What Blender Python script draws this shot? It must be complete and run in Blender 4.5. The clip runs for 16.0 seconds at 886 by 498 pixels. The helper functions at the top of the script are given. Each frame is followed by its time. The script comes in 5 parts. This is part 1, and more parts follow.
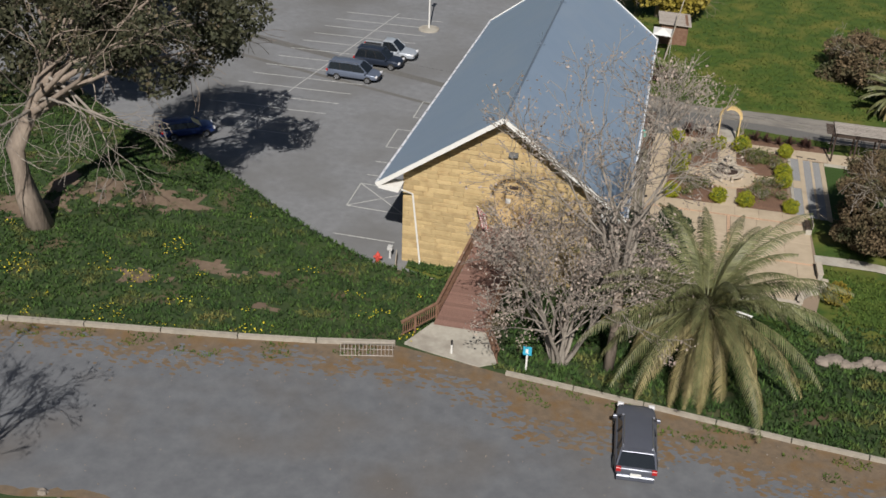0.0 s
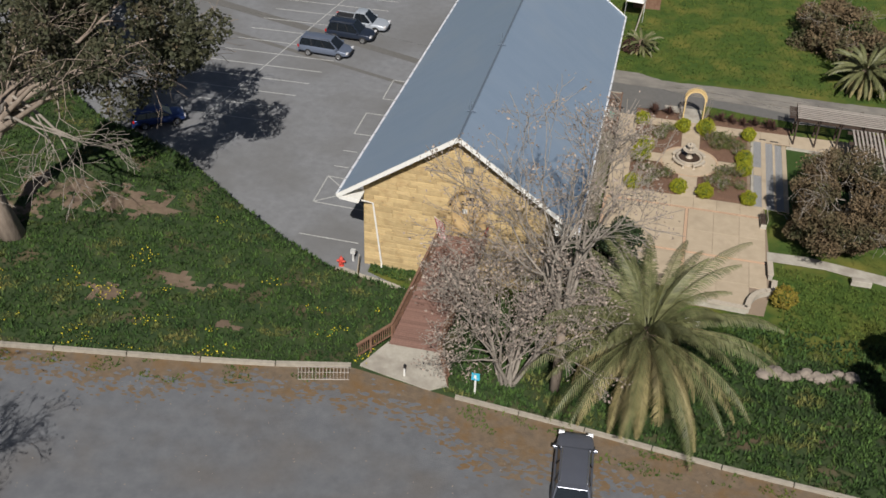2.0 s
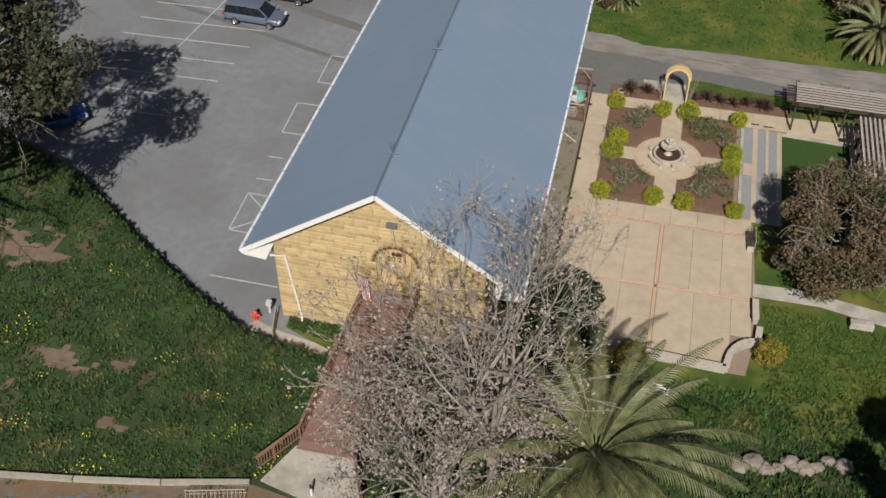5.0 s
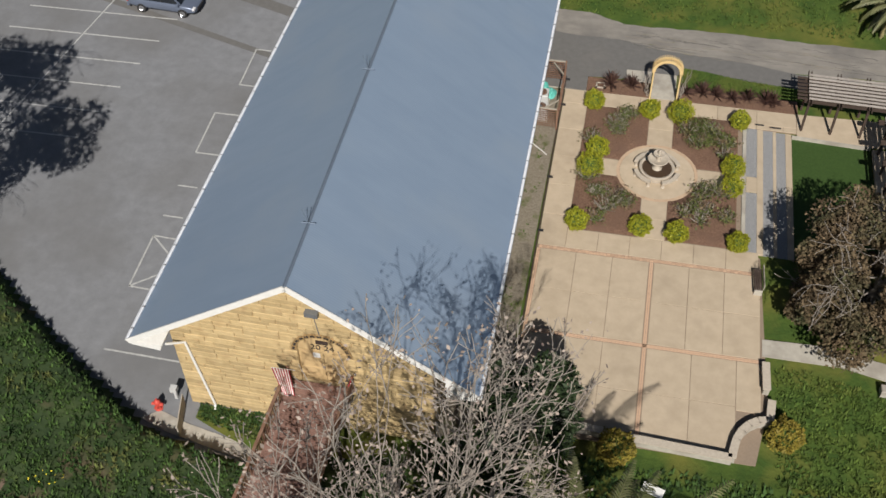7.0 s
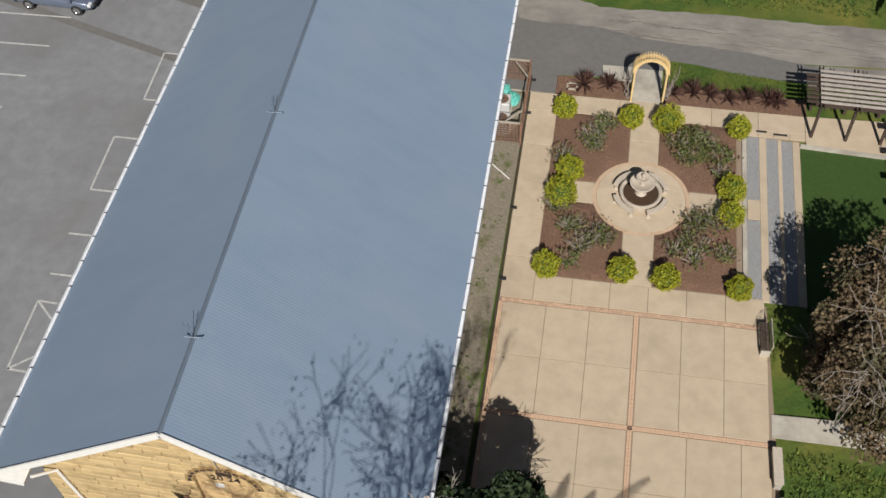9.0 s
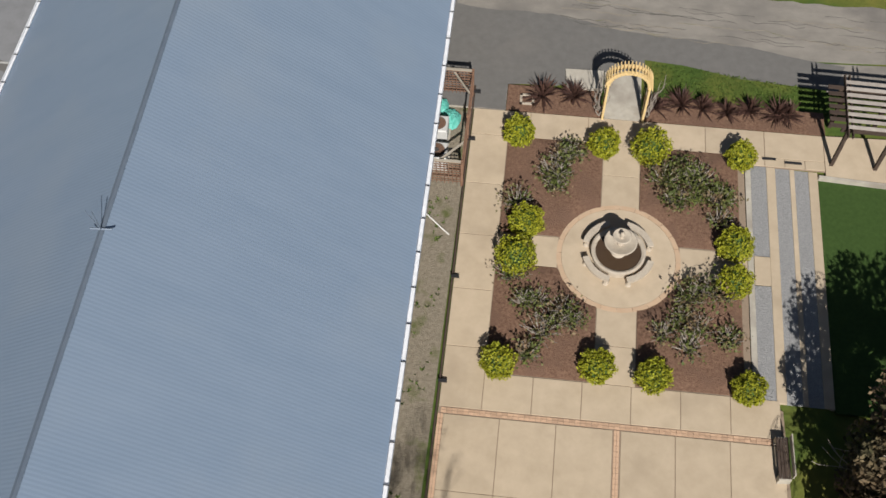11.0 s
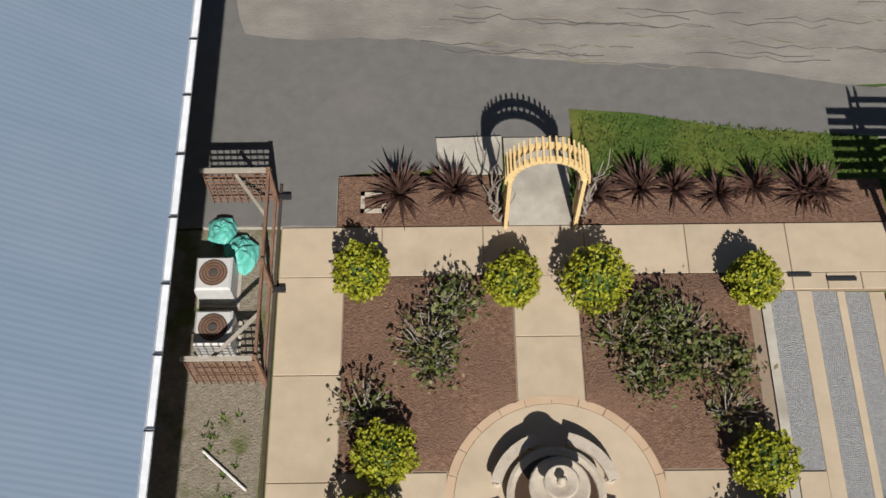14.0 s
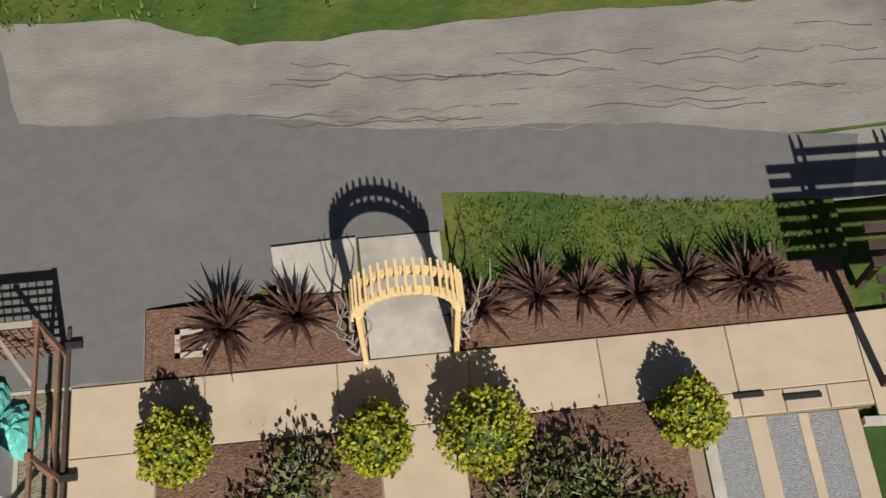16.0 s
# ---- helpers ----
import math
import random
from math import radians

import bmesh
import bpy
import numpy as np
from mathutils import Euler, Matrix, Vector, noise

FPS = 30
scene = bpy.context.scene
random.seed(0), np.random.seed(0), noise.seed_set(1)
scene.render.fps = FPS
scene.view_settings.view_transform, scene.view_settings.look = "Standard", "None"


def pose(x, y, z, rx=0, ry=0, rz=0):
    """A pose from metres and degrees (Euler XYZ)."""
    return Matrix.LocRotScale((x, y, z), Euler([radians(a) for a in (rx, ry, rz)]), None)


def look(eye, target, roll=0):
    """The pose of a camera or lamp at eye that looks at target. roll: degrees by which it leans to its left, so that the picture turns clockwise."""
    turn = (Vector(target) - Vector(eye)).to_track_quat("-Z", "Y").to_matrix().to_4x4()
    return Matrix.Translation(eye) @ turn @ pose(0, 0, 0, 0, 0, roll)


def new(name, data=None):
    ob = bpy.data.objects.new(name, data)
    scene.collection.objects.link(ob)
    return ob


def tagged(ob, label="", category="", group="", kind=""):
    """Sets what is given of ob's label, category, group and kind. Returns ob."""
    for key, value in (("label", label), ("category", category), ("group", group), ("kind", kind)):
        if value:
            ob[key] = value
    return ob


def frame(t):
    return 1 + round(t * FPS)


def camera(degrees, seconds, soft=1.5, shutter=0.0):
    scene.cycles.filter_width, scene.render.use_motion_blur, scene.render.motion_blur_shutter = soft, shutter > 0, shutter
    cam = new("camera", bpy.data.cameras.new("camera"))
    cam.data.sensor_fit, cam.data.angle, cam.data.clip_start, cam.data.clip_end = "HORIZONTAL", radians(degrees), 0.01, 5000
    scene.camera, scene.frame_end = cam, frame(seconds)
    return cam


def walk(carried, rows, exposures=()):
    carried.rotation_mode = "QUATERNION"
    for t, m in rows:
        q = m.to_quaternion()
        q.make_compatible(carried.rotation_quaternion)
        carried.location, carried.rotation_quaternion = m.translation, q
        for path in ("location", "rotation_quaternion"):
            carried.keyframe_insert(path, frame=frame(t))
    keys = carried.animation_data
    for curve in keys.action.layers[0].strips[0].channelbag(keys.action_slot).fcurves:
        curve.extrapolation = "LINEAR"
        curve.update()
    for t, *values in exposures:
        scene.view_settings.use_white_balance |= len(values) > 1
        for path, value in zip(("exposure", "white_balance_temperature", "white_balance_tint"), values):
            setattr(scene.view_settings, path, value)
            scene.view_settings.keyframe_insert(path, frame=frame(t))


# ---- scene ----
FOV = 44.0
cam = camera(FOV, 16.0, soft=1.6)
PATH = [
    (0, (-6.224, -83.846, 39.396), (-6.57, -82.158, 38.382), 2.5),
    (0.5, (-5.785, -83.591, 41.58), (-6.122, -81.928, 40.522), 2.5),
    (1, (-5.339, -83.22, 43.747), (-5.666, -81.582, 42.648), 2.6),
    (1.5, (-4.891, -82.561, 45.741), (-5.207, -80.949, 44.601), 2.5),
    (2, (-4.132, -80.895, 47.264), (-4.454, -79.312, 46.085), 2.2),
    (2.5, (-3.37, -79.012, 48.595), (-3.697, -77.459, 47.377), 1.6),
    (3, (-2.716, -76.927, 49.792), (-3.047, -75.405, 48.538), 1.1),
    (3.5, (-2.236, -74.263, 50.555), (-2.57, -72.77, 49.267), 0.9),
    (4, (-2.114, -70.799, 50.681), (-2.447, -69.337, 49.357), 0.5),
    (6.5, (-3.323, -51.767, 47.687), (-3.595, -50.449, 46.207), -0.6),
    (7, (-3.252, -48.313, 46.795), (-3.518, -47.024, 45.289), -1.1),
    (7.5, (-3.031, -45.365, 45.923), (-3.295, -44.1, 44.397), -1.8),
    (8, (-2.926, -42.393, 44.921), (-3.184, -41.152, 43.374), -2.5),
    (8.5, (-3.02, -39.366, 43.946), (-3.267, -38.153, 42.375), -2.7),
    (11, (-4.143, -22.053, 37.175), (-4.269, -21.046, 35.452), -1.0),
    (11.5, (-3.984, -18.998, 34.942), (-4.091, -18.014, 33.204), -0.9),
    (12, (-3.769, -16.26, 32.5), (-3.862, -15.285, 30.756), -1.1),
    (12.5, (-3.514, -13.449, 30.024), (-3.591, -12.484, 28.274), -1.4),
    (13, (-3.245, -10.593, 27.602), (-3.3, -9.646, 25.842), -1.4),
    (13.5, (-2.895, -7.972, 25.477), (-2.922, -7.052, 23.702), -1.0),
    (14, (-2.398, -5.705, 23.487), (-2.398, -4.805, 21.701), -0.6),
    (14.5, (-1.915, -3.909, 21.917), (-1.889, -3.021, 20.125), -0.3),
    (15, (-1.383, -2.361, 20.624), (-1.334, -1.487, 18.826), -0.0),
    (15.5, (-0.799, -1.237, 19.909), (-0.725, -0.373, 18.106), -0.2),
    (16, (-0.188, -0.29, 19.24), (-0.098, 0.569, 17.436), 0.1),
]
walk(cam, [(t, look(eye, target, roll)) for t, eye, target, roll in PATH], exposures=[(0, 0.0), (4, 0.0), (8, 0.08), (12, 0.15), (14, 0.18), (16, 0.16)])

# ---- daylight ----
SUN_EL, SHADOW = radians(43), Vector((-0.165, 1.0, 0)).normalized()
world = bpy.data.worlds.new("sky")
scene.world = world
world.use_nodes = True
wn = world.node_tree.nodes
sky = wn.new("ShaderNodeTexSky")
sky.sky_type, sky.sun_disc = "NISHITA", False
sky.sun_elevation = SUN_EL
sky.sun_rotation = math.atan2(-SHADOW.x, -SHADOW.y)
wn["Background"].inputs["Strength"].default_value = 0.033
world.node_tree.links.new(sky.outputs[0], wn["Background"].inputs["Color"])
sun = new("sun", bpy.data.lights.new("sun", "SUN"))
sun.data.energy, sun.data.angle, sun.data.color = 5.0, radians(0.53), (1.0, 0.955, 0.89)
d = Vector((SHADOW.x * math.cos(SUN_EL), SHADOW.y * math.cos(SUN_EL), -math.sin(SUN_EL)))
sun.matrix_world = Matrix.Translation((-10, -60, 80)) @ d.to_track_quat("-Z", "Y").to_matrix().to_4x4()


# ---- materials ----
def mat(name, a, b=None, scale=3.0, rough=0.8, metal=0.0, bump=0.0, bscale=None, c=None, cscale=0.25, cmix=(0.45, 0.65), vary=0.0, stretch=(1, 1, 1), spec=0.3, island=False):
    """a and b mixed by fine noise, c laid over in large worn patches, vary: change of value from piece to piece."""
    m = bpy.data.materials.new(name)
    m.use_nodes = True
    n, l = m.node_tree.nodes, m.node_tree.links
    p = n["Principled BSDF"]
    p.inputs["Roughness"].default_value, p.inputs["Metallic"].default_value = rough, metal
    p.inputs["Specular IOR Level"].default_value = spec
    b = b or tuple(v * 0.8 for v in a)
    geo = n.new("ShaderNodeNewGeometry")
    mp = n.new("ShaderNodeMapping")
    mp.inputs["Scale"].default_value = stretch
    l.new(geo.outputs["Position"], mp.inputs["Vector"])
    tex = n.new("ShaderNodeTexNoise")
    tex.inputs["Scale"].default_value, tex.inputs["Detail"].default_value, tex.inputs["Roughness"].default_value = scale, 6, 0.65
    l.new(mp.outputs[0], tex.inputs["Vector"])
    ramp = n.new("ShaderNodeValToRGB")
    ramp.color_ramp.elements[0].position, ramp.color_ramp.elements[1].position = 0.32, 0.68
    ramp.color_ramp.elements[0].color, ramp.color_ramp.elements[1].color = (*a, 1), (*b, 1)
    l.new(tex.outputs["Fac"], ramp.inputs[0])
    out = ramp.outputs[0]
    if c:
        t2 = n.new("ShaderNodeTexNoise")
        t2.inputs["Scale"].default_value, t2.inputs["Detail"].default_value = cscale, 5
        l.new(geo.outputs["Position"], t2.inputs["Vector"])
        mr = n.new("ShaderNodeMapRange")
        mr.inputs["From Min"].default_value, mr.inputs["From Max"].default_value = cmix
        l.new(t2.outputs["Fac"], mr.inputs["Value"])
        mx = n.new("ShaderNodeMix")
        mx.data_type = "RGBA"
        l.new(mr.outputs[0], mx.inputs["Factor"])
        l.new(out, mx.inputs["A"])
        mx.inputs["B"].default_value = (*c, 1)
        out = mx.outputs["Result"]
    if vary:
        if island:
            rnd = geo.outputs["Random Per Island"]
        else:
            rnd = n.new("ShaderNodeObjectInfo").outputs["Random"]
        hs = n.new("ShaderNodeHueSaturation")
        r2 = n.new("ShaderNodeMapRange")
        r2.inputs["To Min"].default_value, r2.inputs["To Max"].default_value = 1 - vary, 1 + vary
        l.new(rnd, r2.inputs["Value"])
        l.new(r2.outputs[0], hs.inputs["Value"])
        l.new(out, hs.inputs["Color"])
        out = hs.outputs[0]
    l.new(out, p.inputs["Base Color"])
    if bump:
        tb = n.new("ShaderNodeTexNoise")
        tb.inputs["Scale"].default_value, tb.inputs["Detail"].default_value = bscale or scale * 3, 5
        l.new(mp.outputs[0], tb.inputs["Vector"])
        bp = n.new("ShaderNodeBump")
        bp.inputs["Strength"].default_value, bp.inputs["Distance"].default_value = bump, 0.05
        l.new(tb.outputs["Fac"], bp.inputs["Height"])
        l.new(bp.outputs[0], p.inputs["Normal"])
    return m


M = {
    "grass": mat("meadow_grass", (0.034, 0.07, 0.012), (0.072, 0.112, 0.018), 0.9, 0.9, bump=0.9, bscale=5, c=(0.15, 0.145, 0.03), cscale=0.3, cmix=(0.46, 0.7)),
    "hill": mat("weedy_hillside", (0.027, 0.05, 0.019), (0.054, 0.08, 0.027), 1.0, 0.9, bump=0.9, bscale=4, c=(0.12, 0.09, 0.055), cscale=0.4, cmix=(0.56, 0.7)),
    "earth": mat("bare_earth", (0.15, 0.105, 0.075), (0.21, 0.155, 0.11), 1.6, 0.95, bump=0.6, bscale=8, c=(0.07, 0.075, 0.03), cscale=0.9, cmix=(0.55, 0.68)),
    "lawn": mat("mown_lawn", (0.03, 0.062, 0.012), (0.045, 0.085, 0.018), 6, 0.9, bump=0.5, bscale=40),
    "dirt": mat("dirt_verge", (0.13, 0.1, 0.072), (0.19, 0.14, 0.095), 2.4, 0.95, bump=0.6, c=(0.17, 0.105, 0.05), cscale=0.9, cmix=(0.48, 0.72)),
    "asphalt": mat("grey_asphalt", (0.18, 0.184, 0.194), (0.226, 0.231, 0.243), 1.3, 0.9, bump=0.25, bscale=40, c=(0.15, 0.148, 0.146), cscale=0.1, cmix=(0.45, 0.7)),
    "road": mat("gravelly_road", (0.122, 0.127, 0.139), (0.16, 0.166, 0.178), 1.1, 0.95, bump=0.45, bscale=30, c=(0.13, 0.11, 0.092), cscale=0.14, cmix=(0.5, 0.8)),
    "lane": mat("worn_lane", (0.2, 0.184, 0.165), (0.27, 0.25, 0.222), 1.6, 0.9, bump=0.35, bscale=25, c=(0.15, 0.14, 0.13), cscale=0.3, cmix=(0.5, 0.7), stretch=(0.5, 1, 1)),
    "newasphalt": mat("newer_asphalt", (0.13, 0.126, 0.12), (0.155, 0.15, 0.144), 2.5, 0.9, bump=0.2, bscale=50, c=(0.17, 0.16, 0.15), cscale=0.35, cmix=(0.55, 0.8)),
    "tar": mat("tar_seam", (0.05, 0.048, 0.046), (0.08, 0.078, 0.07), 8, 0.9),
    "line": mat("worn_white_line", (0.52, 0.52, 0.5), (0.3, 0.3, 0.295), 5, 0.8),
    "slab": mat("tan_concrete", (0.42, 0.34, 0.245), (0.49, 0.4, 0.295), 1.3, 0.85, bump=0.08, bscale=60, c=(0.36, 0.29, 0.21), cscale=0.45, cmix=(0.55, 0.8), vary=0.04),
    "joint": mat("joint_earth", (0.24, 0.185, 0.135), (0.28, 0.215, 0.16), 10, 0.95),
    "brick": mat("pale_brick", (0.52, 0.35, 0.24), (0.46, 0.31, 0.21), 9, 0.85, bump=0.2, vary=0.16),
    "ring": mat("pink_concrete", (0.47, 0.33, 0.22), (0.5, 0.37, 0.26), 2, 0.85, vary=0.05),
    "mulch": mat("bark_mulch", (0.11, 0.06, 0.04), (0.24, 0.145, 0.098), 9, 0.95, bump=1.0, bscale=22, c=(0.16, 0.095, 0.066), cscale=1.1),
    "gravel": mat("grey_gravel", (0.24, 0.24, 0.245), (0.36, 0.36, 0.36), 18, 0.95, bump=0.9, bscale=45),
    "strip": mat("weedy_gravel", (0.17, 0.145, 0.11), (0.27, 0.235, 0.18), 7, 0.95, bump=0.9, bscale=20, c=(0.1, 0.11, 0.04), cscale=1.0, cmix=(0.55, 0.68)),
    "concrete": mat("grey_concrete", (0.37, 0.34, 0.29), (0.46, 0.43, 0.37), 3, 0.85, bump=0.15, c=(0.3, 0.27, 0.23), cscale=0.8),
    "cream": mat("cast_stone", (0.5, 0.44, 0.36), (0.4, 0.345, 0.28), 6, 0.8, bump=0.2),
    "water": mat("brown_water", (0.06, 0.038, 0.024), (0.07, 0.046, 0.03), 3, 0.12, spec=0.5),
    "stone": mat("sandstone", (0.53, 0.4, 0.215), (0.44, 0.325, 0.165), 2.2, 0.9, bump=0.5, bscale=9, c=(0.38, 0.265, 0.135), cscale=1.3, cmix=(0.55, 0.75), vary=0.16),
    "mortar": mat("lime_mortar", (0.44, 0.33, 0.18), (0.36, 0.265, 0.14), 6, 0.95, bump=0.3),
    "roof": mat("blue_grey_metal_roof", (0.265, 0.345, 0.46), (0.29, 0.37, 0.485), 0.5, 0.4, metal=0.3, c=(0.31, 0.38, 0.475), cscale=0.25, cmix=(0.5, 0.8), stretch=(0.35, 2.5, 1)),
    "ridge": mat("ridge_metal", (0.15, 0.19, 0.25), (0.18, 0.22, 0.28), 2, 0.5, metal=0.25),
    "white": mat("white_paint", (0.78, 0.77, 0.74), (0.7, 0.69, 0.66), 4, 0.6),
    "gutter": mat("gutter_white", (0.74, 0.75, 0.78), (0.6, 0.62, 0.65), 5, 0.5),
    "tan": mat("tan_door_paint", (0.58, 0.42, 0.22), (0.52, 0.37, 0.19), 3, 0.65),
    "arcstone": mat("voussoir_stone", (0.36, 0.24, 0.11), (0.28, 0.185, 0.085), 5, 0.9, bump=0.4, vary=0.2),
    "black": mat("black_paint", (0.02, 0.02, 0.022), (0.03, 0.03, 0.032), 6, 0.6),
    "rubber": mat("tyre_rubber", (0.02, 0.02, 0.02), (0.03, 0.03, 0.03), 8, 0.9),
    "glass": mat("dark_car_glass", (0.012, 0.015, 0.02), (0.014, 0.018, 0.023), 2, 0.06, spec=0.6),
    "chrome": mat("bright_metal", (0.6, 0.6, 0.62), (0.5, 0.5, 0.52), 5, 0.25, metal=0.9),
    "red": mat("red_lens", (0.45, 0.02, 0.02), (0.4, 0.02, 0.02), 5, 0.25),
    "lamp": mat("clear_lens", (0.7, 0.7, 0.72), (0.6, 0.6, 0.62), 5, 0.15),
    "deck": mat("redwood_stain_planks", (0.2, 0.115, 0.092), (0.26, 0.155, 0.125), 5, 0.8, bump=0.3, vary=0.14, stretch=(6, 0.7, 1)),
    "rail": mat("weathered_brown_rail", (0.16, 0.085, 0.055), (0.24, 0.145, 0.1), 4, 0.8, bump=0.3, vary=0.1),
    "timber": mat("grey_weathered_timber", (0.3, 0.27, 0.225), (0.4, 0.36, 0.3), 3, 0.9, bump=0.4, vary=0.1),
    "pergola": mat("pale_pergola_wood", (0.32, 0.28, 0.25), (0.42, 0.38, 0.34), 4, 0.85, bump=0.3, vary=0.08),
    "darkwood": mat("dark_brown_wood", (0.05, 0.035, 0.028), (0.075, 0.053, 0.042), 5, 0.8, vary=0.1),
    "archyellow": mat("yellow_arch_paint", (0.72, 0.54, 0.27), (0.66, 0.48, 0.23), 6, 0.6),
    "ac": mat("ac_grey_enamel", (0.55, 0.55, 0.54), (0.48, 0.48, 0.47), 6, 0.5),
    "teal": mat("teal_tarp", (0.08, 0.4, 0.33), (0.16, 0.5, 0.44), 6, 0.5),
    "hydrant": mat("red_paint", (0.62, 0.09, 0.07), (0.5, 0.07, 0.05), 6, 0.5),
    "signblue": mat("sign_blue", (0.05, 0.42, 0.62), (0.05, 0.38, 0.56), 6, 0.5),
    "flagred": mat("flag_red", (0.42, 0.03, 0.05), None, 6, 0.8),
    "lampgrey": mat("grey_lamp_housing", (0.16, 0.17, 0.18), (0.2, 0.21, 0.22), 6, 0.5, metal=0.3),
    "flagblue": mat("flag_blue", (0.03, 0.05, 0.2), None, 6, 0.8),
    "orange": mat("flag_orange", (0.6, 0.2, 0.04), None, 6, 0.8),
    "bark": mat("pale_eucalyptus_bark", (0.3, 0.245, 0.2), (0.19, 0.15, 0.12), 2.5, 0.9, bump=0.6, stretch=(1, 1, 0.3)),
    "twig": mat("pale_grey_bark", (0.33, 0.295, 0.255), (0.22, 0.19, 0.165), 3, 0.9, bump=0.4),
    "palmbark": mat("palm_trunk_bark", (0.12, 0.09, 0.065), (0.2, 0.155, 0.11), 5, 0.95, bump=0.9),
    "leafgum": mat("gum_leaves", (0.03, 0.036, 0.018), (0.066, 0.064, 0.036), 0.8, 0.7, vary=0.35, island=True, c=(0.1, 0.075, 0.045), cscale=0.5, cmix=(0.55, 0.7)),
    "leafdry": mat("dry_pods_and_leaves", (0.36, 0.3, 0.255), (0.25, 0.2, 0.17), 2, 0.85, vary=0.3, island=True),
    "leafpalm": mat("palm_leaflets", (0.085, 0.095, 0.04), (0.155, 0.155, 0.072), 1.5, 0.5, vary=0.3, island=True),
    "leafpalmold": mat("old_palm_leaflets", (0.2, 0.17, 0.075), (0.26, 0.22, 0.11), 1.5, 0.6, vary=0.25, island=True),
    "leafbrown": mat("brown_green_leaves", (0.1, 0.072, 0.04), (0.17, 0.12, 0.07), 1.2, 0.75, vary=0.35, island=True, c=(0.06, 0.065, 0.03), cscale=0.6),
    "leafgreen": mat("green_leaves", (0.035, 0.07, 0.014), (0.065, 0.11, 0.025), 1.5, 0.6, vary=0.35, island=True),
    "leafgold": mat("golden_privet_leaves", (0.18, 0.205, 0.012), (0.3, 0.29, 0.02), 5, 0.6, vary=0.3, island=True),
    "leafyellow": mat("yellow_green_leaves", (0.19, 0.16, 0.025), (0.26, 0.2, 0.035), 3, 0.6, vary=0.3, island=True),
    "leafrose": mat("rose_leaves", (0.05, 0.075, 0.016), (0.12, 0.13, 0.036), 3, 0.6, vary=0.4, island=True, c=(0.17, 0.115, 0.07), cscale=1.6, cmix=(0.5, 0.62)),
    "flax": mat("dark_flax_leaves", (0.055, 0.028, 0.024), (0.09, 0.05, 0.038), 4, 0.5, vary=0.35, island=True),
    # dark green, taken darker than leafgreen to hold the shade at the hall corner
    "leafshaded": mat("shade_darkened_leaves", (0.016, 0.03, 0.012), (0.032, 0.05, 0.018), 1.5, 0.6, vary=0.35, island=True),
    "weed": mat("hillside_weeds", (0.016, 0.04, 0.01), (0.055, 0.1, 0.02), 0.9, 0.8, vary=0.6, island=True, c=(0.12, 0.115, 0.035), cscale=0.45, cmix=(0.56, 0.72)),
    "weedfield": mat("field_weeds", (0.04, 0.078, 0.013), (0.088, 0.128, 0.02), 0.5, 0.8, vary=0.45, island=True, c=(0.115, 0.13, 0.022), cscale=0.2, cmix=(0.5, 0.7)),
    "flower": mat("yellow_flowers", (0.6, 0.5, 0.03), (0.5, 0.42, 0.03), 4, 0.7, island=True, vary=0.2),
    "rock": mat("pale_rocks", (0.29, 0.245, 0.205), (0.2, 0.17, 0.145), 3, 0.9, bump=0.6),
}


def paint(name, c, metal=0.35):
    return mat(name, c, tuple(v * 0.93 for v in c), 2, 0.3, metal=metal, spec=0.5)


